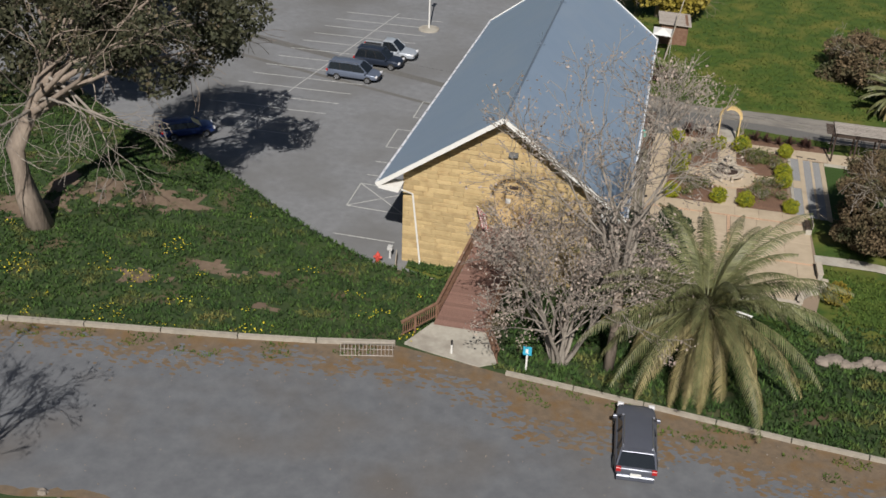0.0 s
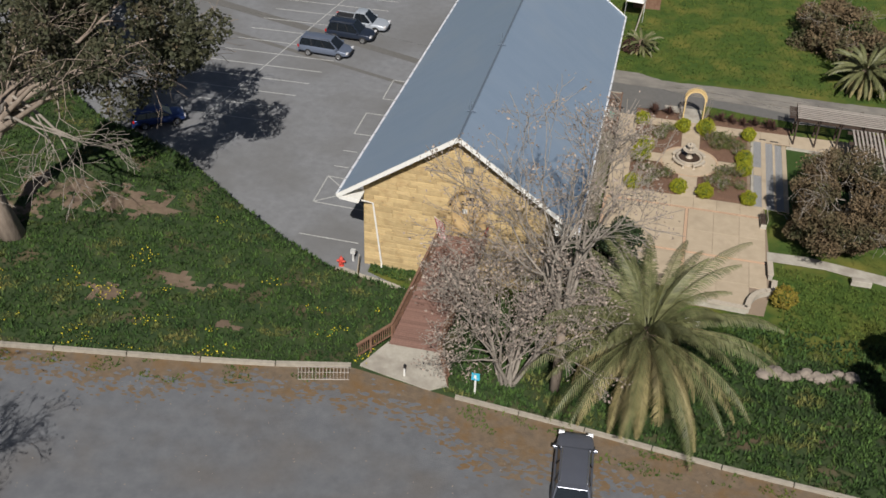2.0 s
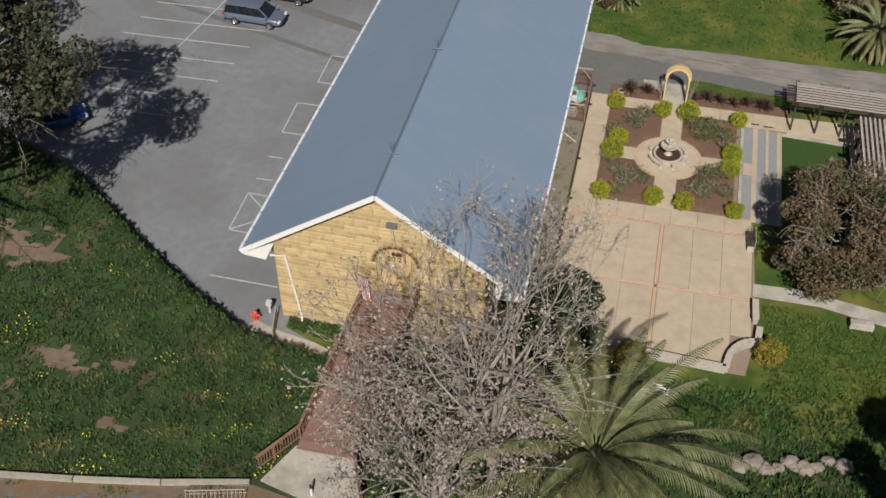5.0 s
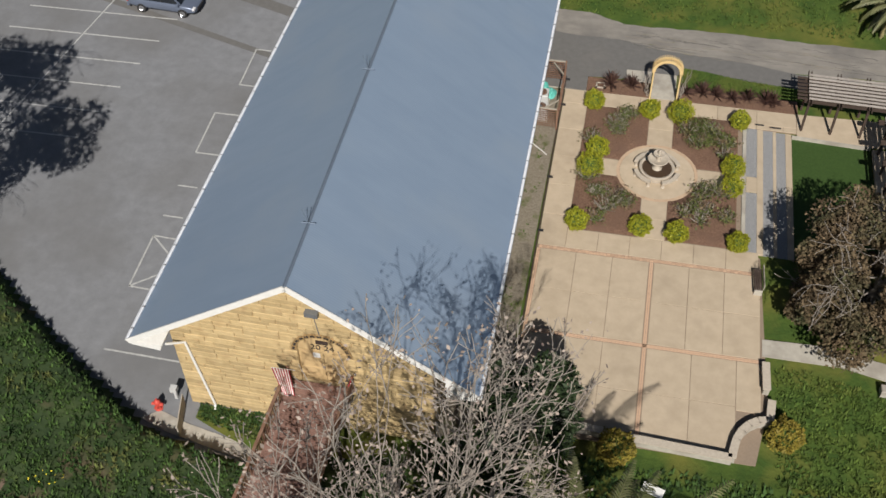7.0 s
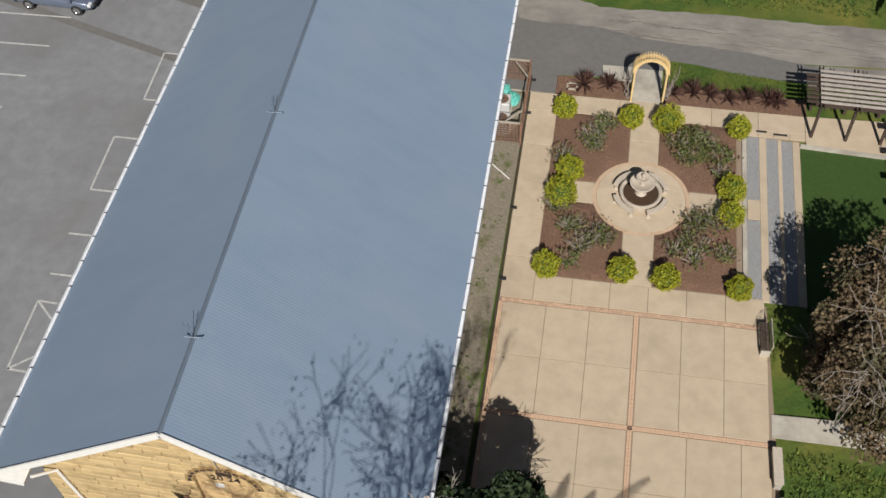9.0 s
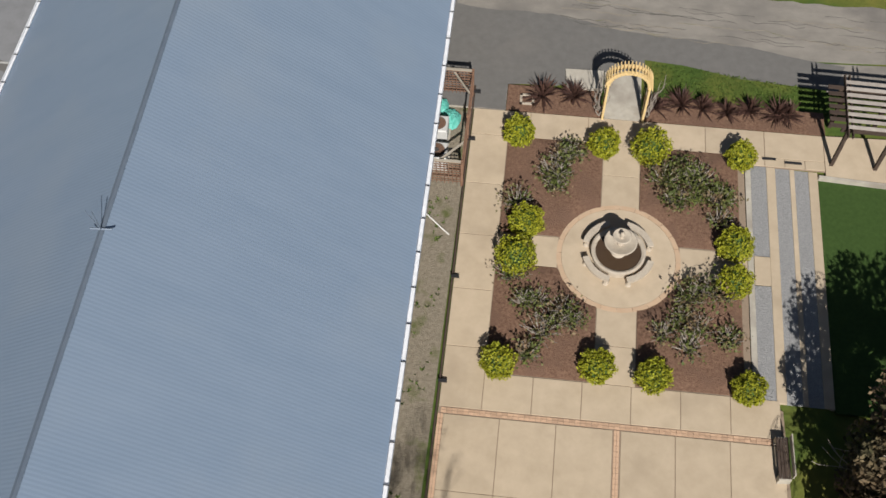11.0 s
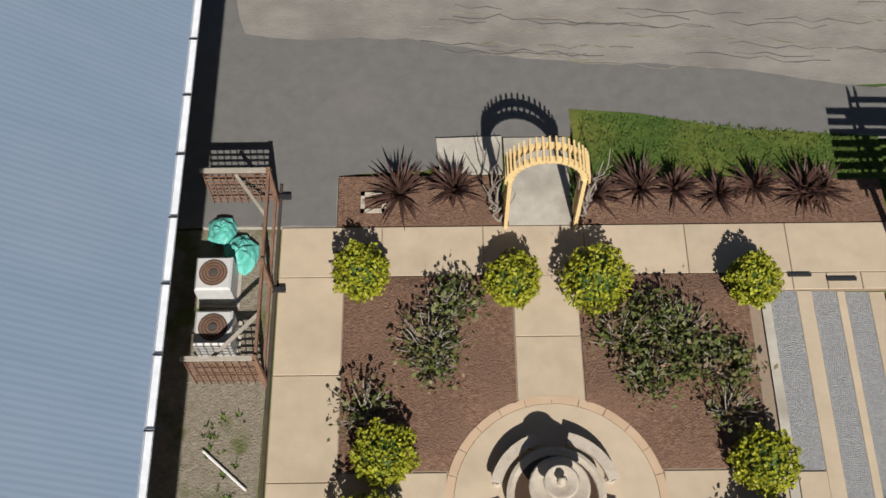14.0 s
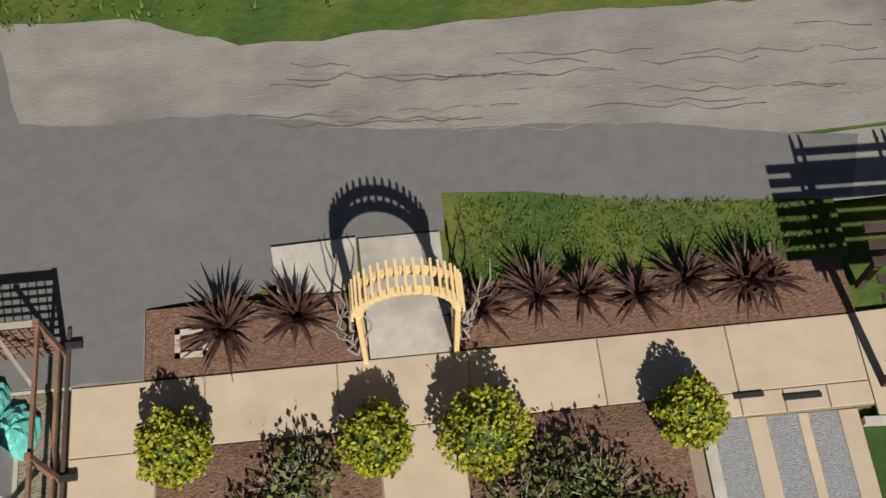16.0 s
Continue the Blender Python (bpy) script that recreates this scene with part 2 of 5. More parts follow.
# ---- mesh helpers ----
class MB:
    """Collects vertices and faces for one mesh."""

    def __init__(self):
        self.v, self.f = [], []

    def add(self, verts, faces):
        o = len(self.v)
        self.v.extend(verts)
        self.f.extend([tuple(o + i for i in q) for q in faces])
        return self

    def box(self, x0, y0, z0, x1, y1, z1, m=None):
        vs = [Vector(p) for p in ((x0, y0, z0), (x1, y0, z0), (x1, y1, z0), (x0, y1, z0), (x0, y0, z1), (x1, y0, z1), (x1, y1, z1), (x0, y1, z1))]
        if m:
            vs = [m @ p for p in vs]
        return self.add([tuple(p) for p in vs], [(3, 2, 1, 0), (4, 5, 6, 7), (0, 1, 5, 4), (1, 2, 6, 5), (2, 3, 7, 6), (3, 0, 4, 7)])

    def slab(self, x0, y0, x1, y1, z0, z1, e=0.01):
        """A box with a chamfered upper edge."""
        lo = [(x0, y0, z0), (x1, y0, z0), (x1, y1, z0), (x0, y1, z0)]
        mid = [(a, b, z1 - e) for a, b, _ in lo]
        hi = [(x0 + e, y0 + e, z1), (x1 - e, y0 + e, z1), (x1 - e, y1 - e, z1), (x0 + e, y1 - e, z1)]
        fs = [(8, 9, 10, 11)]
        for k in (0, 4):
            fs += [(k + i, k + (i + 1) % 4, k + 4 + (i + 1) % 4, k + 4 + i) for i in range(4)]
        return self.add(lo + mid + hi, fs)

    def tube(self, pts, radii, n=6, cap=True):
        pts = [Vector(p) for p in pts]
        o, up = len(self.v), Vector((0.13, 0.31, 0.94))
        for i, p in enumerate(pts):
            t = (pts[min(i + 1, len(pts) - 1)] - pts[max(i - 1, 0)]).normalized()
            a = t.cross(up)
            a = a.normalized() if a.length > 0.05 else t.cross(Vector((1, 0, 0))).normalized()
            b = t.cross(a)
            r = radii[i] if isinstance(radii, (list, tuple)) else radii
            for k in range(n):
                w = 2 * math.pi * k / n
                self.v.append(tuple(p + a * (r * math.cos(w)) + b * (r * math.sin(w))))
        for i in range(len(pts) - 1):
            for k in range(n):
                self.f.append((o + i * n + k, o + i * n + (k + 1) % n, o + (i + 1) * n + (k + 1) % n, o + (i + 1) * n + k))
        if cap:
            self.f.append(tuple(o + k for k in reversed(range(n))))
            self.f.append(tuple(o + (len(pts) - 1) * n + k for k in range(n)))
        return self

    def beam(self, p, q, w, h):
        """A rectangular bar from p to q, w wide and h high."""
        p, q = Vector(p), Vector(q)
        t = (q - p).normalized()
        s = t.cross(Vector((0, 0, 1)))
        s = s.normalized() if s.length > 0.05 else Vector((1, 0, 0))
        u = s.cross(t)
        vs = [tuple(e + s * (i * w / 2) + u * (j * h / 2)) for e in (p, q) for i, j in ((-1, -1), (1, -1), (1, 1), (-1, 1))]
        return self.add(vs, [(3, 2, 1, 0), (4, 5, 6, 7), (0, 1, 5, 4), (1, 2, 6, 5), (2, 3, 7, 6), (3, 0, 4, 7)])

    def lathe(self, prof, n=24, x=0, y=0, closed=False):
        o, k = len(self.v), len(prof)
        for i in range(n):
            w = 2 * math.pi * i / n
            self.v.extend((x + r * math.cos(w), y + r * math.sin(w), z) for r, z in prof)
        for i in range(n):
            j = (i + 1) % n
            self.f.extend((o + i * k + q, o + j * k + q, o + j * k + q + 1, o + i * k + q + 1) for q in range(k - 1))
        return self

    def prism(self, poly, z0, z1):
        n = len(poly)
        return self.add([(x, y, z0) for x, y in poly] + [(x, y, z1) for x, y in poly],
                        [tuple(range(n, 2 * n)), tuple(reversed(range(n)))] + [(i, (i + 1) % n, n + (i + 1) % n, n + i) for i in range(n)])

    def mesh(self, name, material, smooth=False):
        me = bpy.data.meshes.new(name)
        me.from_pydata([tuple(p) for p in self.v], [], self.f)
        me.materials.append(material)
        if smooth:
            me.polygons.foreach_set("use_smooth", [True] * len(me.polygons))
        me.update()
        return me


def part(name, mb, material, parent, label="", smooth=False, kind=""):
    ob = new(name, mb.mesh(name, material, smooth) if isinstance(mb, MB) else mb)
    ob.parent = parent
    return tagged(ob, label, kind=kind)


def thing(name, label, category, group="", at=(0, 0, 0), rz=0.0, kind=""):
    ob = new(name)
    ob.empty_display_size = 0.2
    ob.matrix_world = pose(*at, 0, 0, rz)
    return tagged(ob, label, category, group, kind)


def solid(name, mb, material, label, category, kind="", smooth=False, group=""):
    return tagged(new(name, mb.mesh(name, material, smooth)), label, category, group, kind)


def leaves(mb, centres, size, rng, flat=0.0, long=1.6):
    """Small bent leaf quads at the given centres."""
    n = len(centres)
    if not n:
        return
    c = np.asarray(centres, float)
    a = rng.normal(size=(n, 3))
    a[:, 2] *= 1 - flat
    a /= np.linalg.norm(a, axis=1)[:, None] + 1e-9
    b = np.cross(a, rng.normal(size=(n, 3)))
    b[:, 2] *= 1 - flat * 0.6
    b /= np.linalg.norm(b, axis=1)[:, None] + 1e-9
    s = size * rng.uniform(0.6, 1.35, size=(n, 1))
    v = np.stack([c - a * s * long / 2, c + b * s / 2, c + a * s * long / 2, c - b * s / 2], 1).reshape(-1, 3)
    o = len(mb.v)
    mb.v.extend(map(tuple, v.tolist()))
    mb.f.extend([(o + 4 * i, o + 4 * i + 1, o + 4 * i + 2, o + 4 * i + 3) for i in range(n)])


# ---- terrain ----
HILL_X = (-90, -56, -48.6, -40.1, -32.9, -28.6, -23.8, -18.7, -12.5, -6.2, 2.1, 10, 40)
HILL_Y = (6, -2.0, -7.6, -11.2, -16.7, -19.7, -22.7, -23.8, -23.1, -20.0, -20.1, -20.3, -20.3)
KERB_X = (-90, -40.3, -25.1, -18.8, -11.9, -6.3, 2.7, 8.5, 40)
KERB_Y = (-46, -38.1, -35.9, -34.5, -35.6, -36.1, -37.2, -37.7, -40)
ROAD_Z = 3.0


def height(x, y):
    yh, yk = np.interp(x, HILL_X, HILL_Y), np.interp(x, KERB_X, KERB_Y)
    s = np.clip((yh - y) / (yh - yk), 0, 1)
    bank = np.clip((yh - y) / 0.7, 0, 1)
    west = np.clip((-8 - x) / 6, 0, 1)
    z = west * (1.35 * bank + (ROAD_Z - 1.35) * s) + (1 - west) * ROAD_Z * s * s * (3 - 2 * s)
    bump = 0.12 * np.sin(x * 0.9 + 1.3 * np.sin(y * 0.7)) * np.sin(y * 1.1 + x * 0.23) * np.sin(np.pi * np.clip(s, 0, 1)) ** 0.5
    z = z + bump
    inlawn = (x > 7.85) & (x < 13.4) & (y > -6) & (y < 4.9)
    flatgarden = (x > -9) & (x < 13.4) & (y > -19.8) & (y < 9.9)
    return np.where(inlawn, -0.32, np.where(flatgarden & (s <= 0), -0.12, z)) - 0.02


BARE = ((-45.5, -20.0, 5.0, 3.4), (-40.0, -20.5, 4.4, 2.8), (-36.2, -31.4, 2.2, 1.4), (-32.5, -28.6, 2.0, 1.3), (-29.3, -28.2, 1.4, 0.9), (-48.2, -24.6, 4.0, 2.4), (-27.4, -32.4, 1.2, 0.7))


def bare(x, y):
    """How bare the earth is on the bank, 0 to about 1."""
    return max(math.exp(-((x - a) / c) ** 2 - ((y - b) / e) ** 2) for a, b, c, e in BARE) * (0.75 + 0.6 * noise.noise((x * 1.3, y * 1.3, 4.0))) + 0.4 * noise.noise((x * 0.7, y * 0.7, 1.0))


def ground_sheet():
    xs = np.concatenate([[-1500, -600, -250, -120, -90], np.arange(-76, 26, 0.45), [30, 40, 60, 120, 300, 700, 1500]])
    ys = np.concatenate([[-1500, -600, -250, -110, -80], np.arange(-62, 24, 0.45), np.arange(24, 66, 2.0), [80, 130, 300, 700, 1500]])
    X, Y = np.meshgrid(xs, ys, indexing="ij")
    Z = height(X, Y)
    mb = MB()
    mb.v = list(zip(X.ravel().tolist(), Y.ravel().tolist(), Z.ravel().tolist()))
    ny = len(ys)
    mb.f = [(i * ny + j, (i + 1) * ny + j, (i + 1) * ny + j + 1, i * ny + j + 1) for i in range(len(xs) - 1) for j in range(ny - 1)]
    ob = solid("ground", mb, M["grass"], "green weedy grass ground with bare earth patches on a bank", "ground", "structure", True)
    ob.data.materials.append(M["hill"])
    ob.data.materials.append(M["earth"])
    idx = []
    for i in range(len(xs) - 1):
        for j in range(ny - 1):
            x, y = (xs[i] + xs[i + 1]) / 2, (ys[j] + ys[j + 1]) / 2
            idx.append((2 if bare(x, y) > 0.5 else 1) if y < np.interp(x, HILL_X, HILL_Y) + 1 and x < -5 else (1 if y < -23.5 + 0.8 * noise.noise((x * 0.6, y * 0.6, 3.0)) else 0))
    ob.data.polygons.foreach_set("material_index", idx)
    return ob


def sheet(name, poly, z, material, label, thick=0.06, category="pavement", kind="structure"):
    return solid(name, MB().prism(poly, z - thick, z), material, label, category, kind)


ground_sheet()

# upper road along the kerb, with its dirt verge
rq = random.Random(3)


def band_sheet(name, top, bottom, z, material, label, category):
    """A sheet between two lines with the same x values, in narrow strips."""
    n, mb = len(top), MB()
    for (x, yt), (_, yb) in zip(top, bottom):
        mb.v += [(x, yt, z), (x, (yt + yb) / 2, z), (x, yb, z), (x, yt, z - 0.06), (x, yb, z - 0.06)]
    for i in range(n - 1):
        p_, q_ = 5 * i, 5 * i + 5
        mb.f += [(p_, p_ + 1, q_ + 1, q_), (p_ + 1, p_ + 2, q_ + 2, q_ + 1), (p_, q_, q_ + 3, p_ + 3), (p_ + 2, p_ + 4, q_ + 4, q_ + 2)]
    return solid(name, mb, material, label, category, "structure")


xr = np.linspace(-88, 38, 320)
top_v = [(float(x), float(np.interp(x, KERB_X, KERB_Y)) - 0.02) for x in xr]
low_v = [(float(x), -50.7 - 0.5 * math.sin(x * 0.7) - (x + 30) * 0.08) for x in xr]
top_r = [(x, y - 2.0 - 0.5 * math.sin(x * 0.55) - 0.35 * math.sin(x * 1.7 + 1) - 1.6 * min(1, max(0, (x + 17) / 6)) + rq.uniform(-0.2, 0.2)) for x, y in top_v]
low_r = [(x, y + 0.5 + rq.uniform(-0.15, 0.15)) for x, y in low_v]
band_sheet("dirt_verge", top_v, low_v, ROAD_Z + 0.01, M["dirt"], "brown dirt and dry grass verge beside the road", "pavement")
band_sheet("upper_road", top_r, low_r, ROAD_Z + 0.02, M["road"], "grey gravelly asphalt road", "road")

# broken patches of dirt and grit where the verge wears into the road
dirt_bits, grit_bits = MB(), MB()
for k in range(2600):
    i = rq.randrange(20, 300)
    x, ye = top_r[i]
    off = rq.gauss(0, 0.75)
    w = rq.uniform(0.06, 0.34) * math.exp(-abs(off) * 0.5)
    x, y = x + rq.uniform(-0.2, 0.2), ye + off
    if y > float(np.interp(x, KERB_X, KERB_Y)) - 0.4:
        continue
    a0 = rq.uniform(0, 6.28)
    poly = [(x + w * rq.uniform(0.6, 1.5) * math.cos(a0 + q * 1.047), y + 0.6 * w * rq.uniform(0.6, 1.4) * math.sin(a0 + q * 1.047)) for q in range(6)]
    zt = ROAD_Z + 0.024 + 0.000002 * k
    (dirt_bits if off < 0 else grit_bits).prism(poly, zt - 0.02, zt)
solid("dirt_patches", dirt_bits, M["dirt"], "scattered patches of brown dirt on the road edge", "dirt", "stuff")
solid("grit_patches", grit_bits, M["road"], "scattered patches of grey grit on the dirt verge", "gravel", "stuff")

# car park
lot = [(x, float(np.interp(x, HILL_X, HILL_Y)) + 0.05 + 0.12 * math.sin(x * 2.1)) for x in np.linspace(-88, -18, 60)]
sheet("car_park", lot + [(-18, -20), (-9.8, -20), (-9.8, 15.5), (-20, 60), (-88, 60)], 0.012, M["asphalt"], "grey asphalt car park with worn white lines")

# ---- the stone hall ----
CX, Y0, Y1 = -15.4, -21.75, 13.2
EAVE, RIDGE, HALF, FAR_HALF = 6.3, 12.05, 8.2, 7.6
WX0, WX1, WY0, WY1 = -22.1, -9.5, -20.65, 12.4
SLOPE = (RIDGE - EAVE) / HALF


def half(y):
    """Half the roof's width, which narrows a little towards the far end."""
    return HALF + (FAR_HALF - HALF) * (y - Y0) / (Y1 - Y0)


def under_roof(x):
    return RIDGE - 0.22 - SLOPE * abs(x - CX)


def hall():
    h = thing("stone_hall", "tan sandstone gabled hall with a blue-grey metal roof", "building", at=(CX, WY0, 0), rz=-0.9)

    def p(name, mb, m, parent=h, label="", smooth=False, kind=""):
        mb.v = [(a[0] - CX, a[1] - WY0, a[2]) for a in mb.v]
        return part(name, mb, m, parent, label, smooth, kind)

    # walls: gable walls with thickness, side walls between them
    ax0, ax1, sill, spring = -15.86, -13.5, 3.8, 6.1
    r = (ax1 - ax0) / 2
    acx = (ax0 + ax1) / 2
    arc = [(acx + r * math.cos(math.radians(a)), spring + r * math.sin(math.radians(a))) for a in range(0, 181, 12)]
    outline = [(WX0, -0.2), (WX1, -0.2), (WX1, under_roof(WX1)), (CX, under_roof(CX)), (WX0, under_roof(WX0))]

    def gable(yf, yb, hole):
        mb = MB()
        drop = (lambda z: z) if hole else (lambda z: z - 0.6 if 5.5 < z < 9 else z)
        if hole:
            polys = [[(WX0, -0.2), (ax0, -0.2), (ax0, spring), (WX0, spring)],
                     [(ax0, -0.2), (ax1, -0.2), (ax1, sill), (ax0, sill)],
                     [(ax1, -0.2), (WX1, -0.2), (WX1, spring), (ax1, spring)],
                     [(WX0, spring)] + list(reversed(arc)) + [(WX1, spring), (WX1, under_roof(WX1)), (CX, under_roof(CX)), (WX0, under_roof(WX0))]]
        else:
            polys = [outline]
        for poly in polys:
            n = len(poly)
            mb.add([(x, yf, drop(z)) for x, z in poly] + [(x, yb, drop(z)) for x, z in poly],
                   [tuple(range(n)), tuple(reversed(range(n, 2 * n)))] + [(i, n + i, n + (i + 1) % n, (i + 1) % n) for i in range(n)])
        return mb

    wall = p("front_wall", gable(WY0, WY0 + 0.5, True), M["mortar"])
    p("back_wall", gable(WY1 - 0.5, WY1, False), M["mortar"])
    for a, b in ((WX0, WX0 + 0.5), (WX1 - 0.5, WX1)):
        p("side_wall", MB().box(a, WY0 + 0.5, -0.2, b, WY1 - 0.5, 6.0), M["mortar"])
    # courses of sandstone on the front
    rng = random.Random(4)
    cache, z = {}, -0.1
    while z < RIDGE - 0.6:
        ch = rng.choice((0.24, 0.3, 0.36, 0.28))
        x = WX0 + 0.01 - rng.uniform(0, 0.5)
        while x < WX1 - 0.02:
            ln = rng.choice((0.7, 1.0, 1.35, 1.7))
            a, b = max(x, WX0 + 0.01), min(x + ln, WX1 - 0.01)
            x += ln + 0.018
            zt = z + ch
            lim = min(under_roof(a), under_roof(b))
            if b - a < 0.12 or lim < z + 0.12:
                continue
            zt = min(zt, lim - 0.01)
            if b > ax0 - 0.28 and a < ax1 + 0.28 and zt > sill:
                # keep clear of the doorway and of its ring of stones
                mid = (z + zt) / 2
                if mid < spring:
                    cut0, cut1 = ax0 - 0.01, ax1 + 0.01
                else:
                    w2 = (r + 0.3) ** 2 - (mid - spring) ** 2
                    if w2 <= 0:
                        cut0 = cut1 = None
                    else:
                        cut0, cut1 = acx - math.sqrt(w2), acx + math.sqrt(w2)
                if cut0 is not None:
                    if a < cut0 - 0.1:
                        b = min(b, cut0)
                    elif b > cut1 + 0.1:
                        a = max(a, cut1)
                    else:
                        continue
            if b - a < 0.1:
                continue
            key = (round(b - a, 2), round(zt - z, 2), rng.randrange(3))
            if key not in cache:
                w, hh, dd = key[0], key[1], 0.03 + 0.012 * key[2]
                cache[key] = MB().add([(0, 0, 0), (w, 0, 0), (w, 0, hh), (0, 0, hh), (0.02, -dd, 0.02), (w - 0.02, -dd, 0.02), (w - 0.02, -dd, hh - 0.02), (0.02, -dd, hh - 0.02)],
                                      [(4, 5, 6, 7), (0, 1, 5, 4), (1, 2, 6, 5), (2, 3, 7, 6), (3, 0, 4, 7)]).mesh("stone_block", M["stone"])
            ob = part("stone_block", cache[key], None, wall)
            ob.location = (a - CX, 0, z)
        z += ch + 0.018
    # ring of stones round the arch, and the upright jamb stones
    for i in range(13):
        a0, a1 = math.radians(180 * i / 13 + 1), math.radians(180 * (i + 1) / 13 - 1)
        mb = MB()
        q = [(acx + rr * math.cos(a), spring + rr * math.sin(a)) for rr, a in ((r + 0.02, a0), (r + 0.26, a0), (r + 0.26, a1), (r + 0.02, a1))]
        mb.add([(x, WY0 - 0.07, z) for x, z in q] + [(x, WY0, z) for x, z in q], [(0, 1, 2, 3)[::-1], (0, 4, 5, 1), (1, 5, 6, 2), (2, 6, 7, 3), (3, 7, 4, 0)])
        st_ = p("arch_stone", mb, M["arcstone"], wall, "dark lettered arch stone")
        for am in (a0 * 0.72 + a1 * 0.28, a0 * 0.28 + a1 * 0.72):
            rm = r + 0.14
            q = [(acx + (rm + u) * math.cos(am + w), spring + (rm + u) * math.sin(am + w)) for u, w in ((-0.06, -0.035), (0.06, -0.035), (0.06, 0.035), (-0.06, 0.035))]
            bar = MB().add([(x_ - CX, WY0 - 0.078 - WY0, z_) for x_, z_ in q] + [(x_ - CX, WY0 - 0.068 - WY0, z_) for x_, z_ in q], [(3, 2, 1, 0), (0, 1, 5, 4), (1, 2, 6, 5), (2, 3, 7, 6), (3, 0, 4, 7)])
            part("letter_bar", bar, M["black"], h)
    # doorway filling: lunette with plaque and year, double door below
    lun = MB().add([(x, WY0 + 0.12, z) for x, z in arc] + [(x, WY0 + 0.2, z) for x, z in arc], [tuple(reversed(range(len(arc)))), tuple(range(len(arc), 2 * len(arc)))])
    lun.box(ax0, WY0 + 0.1, spring - 0.12, ax1, WY0 + 0.2, spring)
    lunette = p("lunette", lun, M["tan"], label="tan painted lunette board")
    p("plaque", MB().box(acx - 0.27, WY0 + 0.07, spring + 0.55, acx + 0.3, WY0 + 0.12, spring + 0.78), M["darkwood"], lunette, "dark bronze plaque")
    for a, b in ((ax0, acx - 0.01), (acx + 0.01, ax1)):
        leaf = p("door_leaf", MB().box(a, WY0 + 0.13, sill, b, WY0 + 0.19, spring - 0.125), M["tan"], label="tan painted door leaf")
        for z0, z1 in ((sill + 0.15, sill + 0.9), (sill + 1.05, spring - 0.3)):
            p("door_panel", MB().box(a + 0.15, WY0 + 0.115, z0, b - 0.15, WY0 + 0.13, z1), M["tan"], leaf)
    p("notice", MB().box(acx - 0.5, WY0 + 0.1, spring - 0.55, acx - 0.15, WY0 + 0.112, spring - 0.2), M["white"], label="white paper notice")
    cu = bpy.data.curves.new("year", "FONT")
    cu.body, cu.size, cu.extrude, cu.align_x = "20 24", 0.5, 0.01, "CENTER"
    cu.materials.append(M["black"])
    yr = new("year_number", cu)
    yr.parent = h
    yr.matrix_local = pose(acx - CX, 0.1, spring + 0.1, 90, 0, 0)
    # roof: corrugated sheets on each slope
    for s in (-1, 1):
        mb = MB()
        n = 560
        for i in range(n + 1):
            y = Y0 + (Y1 - Y0) * i / n
            dz = 0.003 if i % 2 else 0.0
            mb.v += [(CX, y, RIDGE + dz), (CX + s * half(y) * 0.5, y, (RIDGE + EAVE) / 2 + dz), (CX + s * half(y), y, EAVE + dz)]
        for i in range(n):
            for k in (0, 1):
                a = 3 * i + k
                mb.f.append((a, a + 3, a + 4, a + 1) if s < 0 else (a, a + 1, a + 4, a + 3))
        slope = p("roof_slope", mb, M["roof"], label="blue-grey corrugated metal roof slope")
        # board beneath the sheets
        mb = MB()
        for k in range(41):
            y = Y0 + 0.05 + (Y1 - Y0 - 0.1) * k / 40
            mb.v += [(CX, y, RIDGE - 0.05), (CX + s * half(y), y, EAVE - 0.05), (CX + s * half(y), y, EAVE - 0.14), (CX, y, RIDGE - 0.14)]
        for k in range(40):
            a = 4 * k
            mb.f += [(a, a + 4, a + 5, a + 1), (a + 1, a + 5, a + 6, a + 2), (a + 2, a + 6, a + 7, a + 3)]
        mb.f += [(0, 1, 2, 3), (163, 162, 161, 160)]
        p("soffit", mb, M["white"], label="white painted soffit")
        for y in (Y0 - 0.03, Y1 + 0.03):
            mb = MB().beam((CX, y, RIDGE - 0.09), (CX + s * (half(y) + 0.05), y, EAVE - 0.12), 0.06, 0.3)
            p("bargeboard", mb, M["white"], label="white painted bargeboard")
        # boxed return at the foot of the gable
        p("eave_return", MB().add([(CX + s * (HALF + 0.02), Y0, EAVE - 0.12), (CX + s * (HALF - 1.6), Y0, EAVE - 0.12), (CX + s * (HALF - 1.45), Y0, EAVE - 0.5), (CX + s * (HALF - 0.1), Y0, EAVE - 0.36),
                                   (CX + s * (HALF + 0.02), WY0 + 0.1, EAVE - 0.12), (CX + s * (HALF - 1.6), WY0 + 0.1, EAVE - 0.12), (CX + s * (HALF - 1.45), WY0 + 0.1, EAVE - 0.5), (CX + s * (HALF - 0.1), WY0 + 0.1, EAVE - 0.36)],
                                  [(0, 1, 2, 3), (4, 7, 6, 5), (0, 4, 5, 1), (1, 5, 6, 2), (2, 6, 7, 3), (3, 7, 4, 0)]), M["white"], label="white boxed eave return")
        gut = MB()
        prof = [(-0.07, 0.06), (-0.06, -0.03), (0.07, -0.03), (0.1, 0.06)]
        for y in (Y0, Y1):
            gx = CX + s * (half(y) + 0.05)
            gut.v += [(gx + s * a, y, EAVE + b - 0.02) for a, b in prof] + [(gx + s * a * 0.85, y, EAVE + b * 0.85 + 0.0) for a, b in prof]
        for k in range(3):
            gut.f += [(k, k + 1, k + 9, k + 8), (k + 4, k + 12, k + 13, k + 5)]
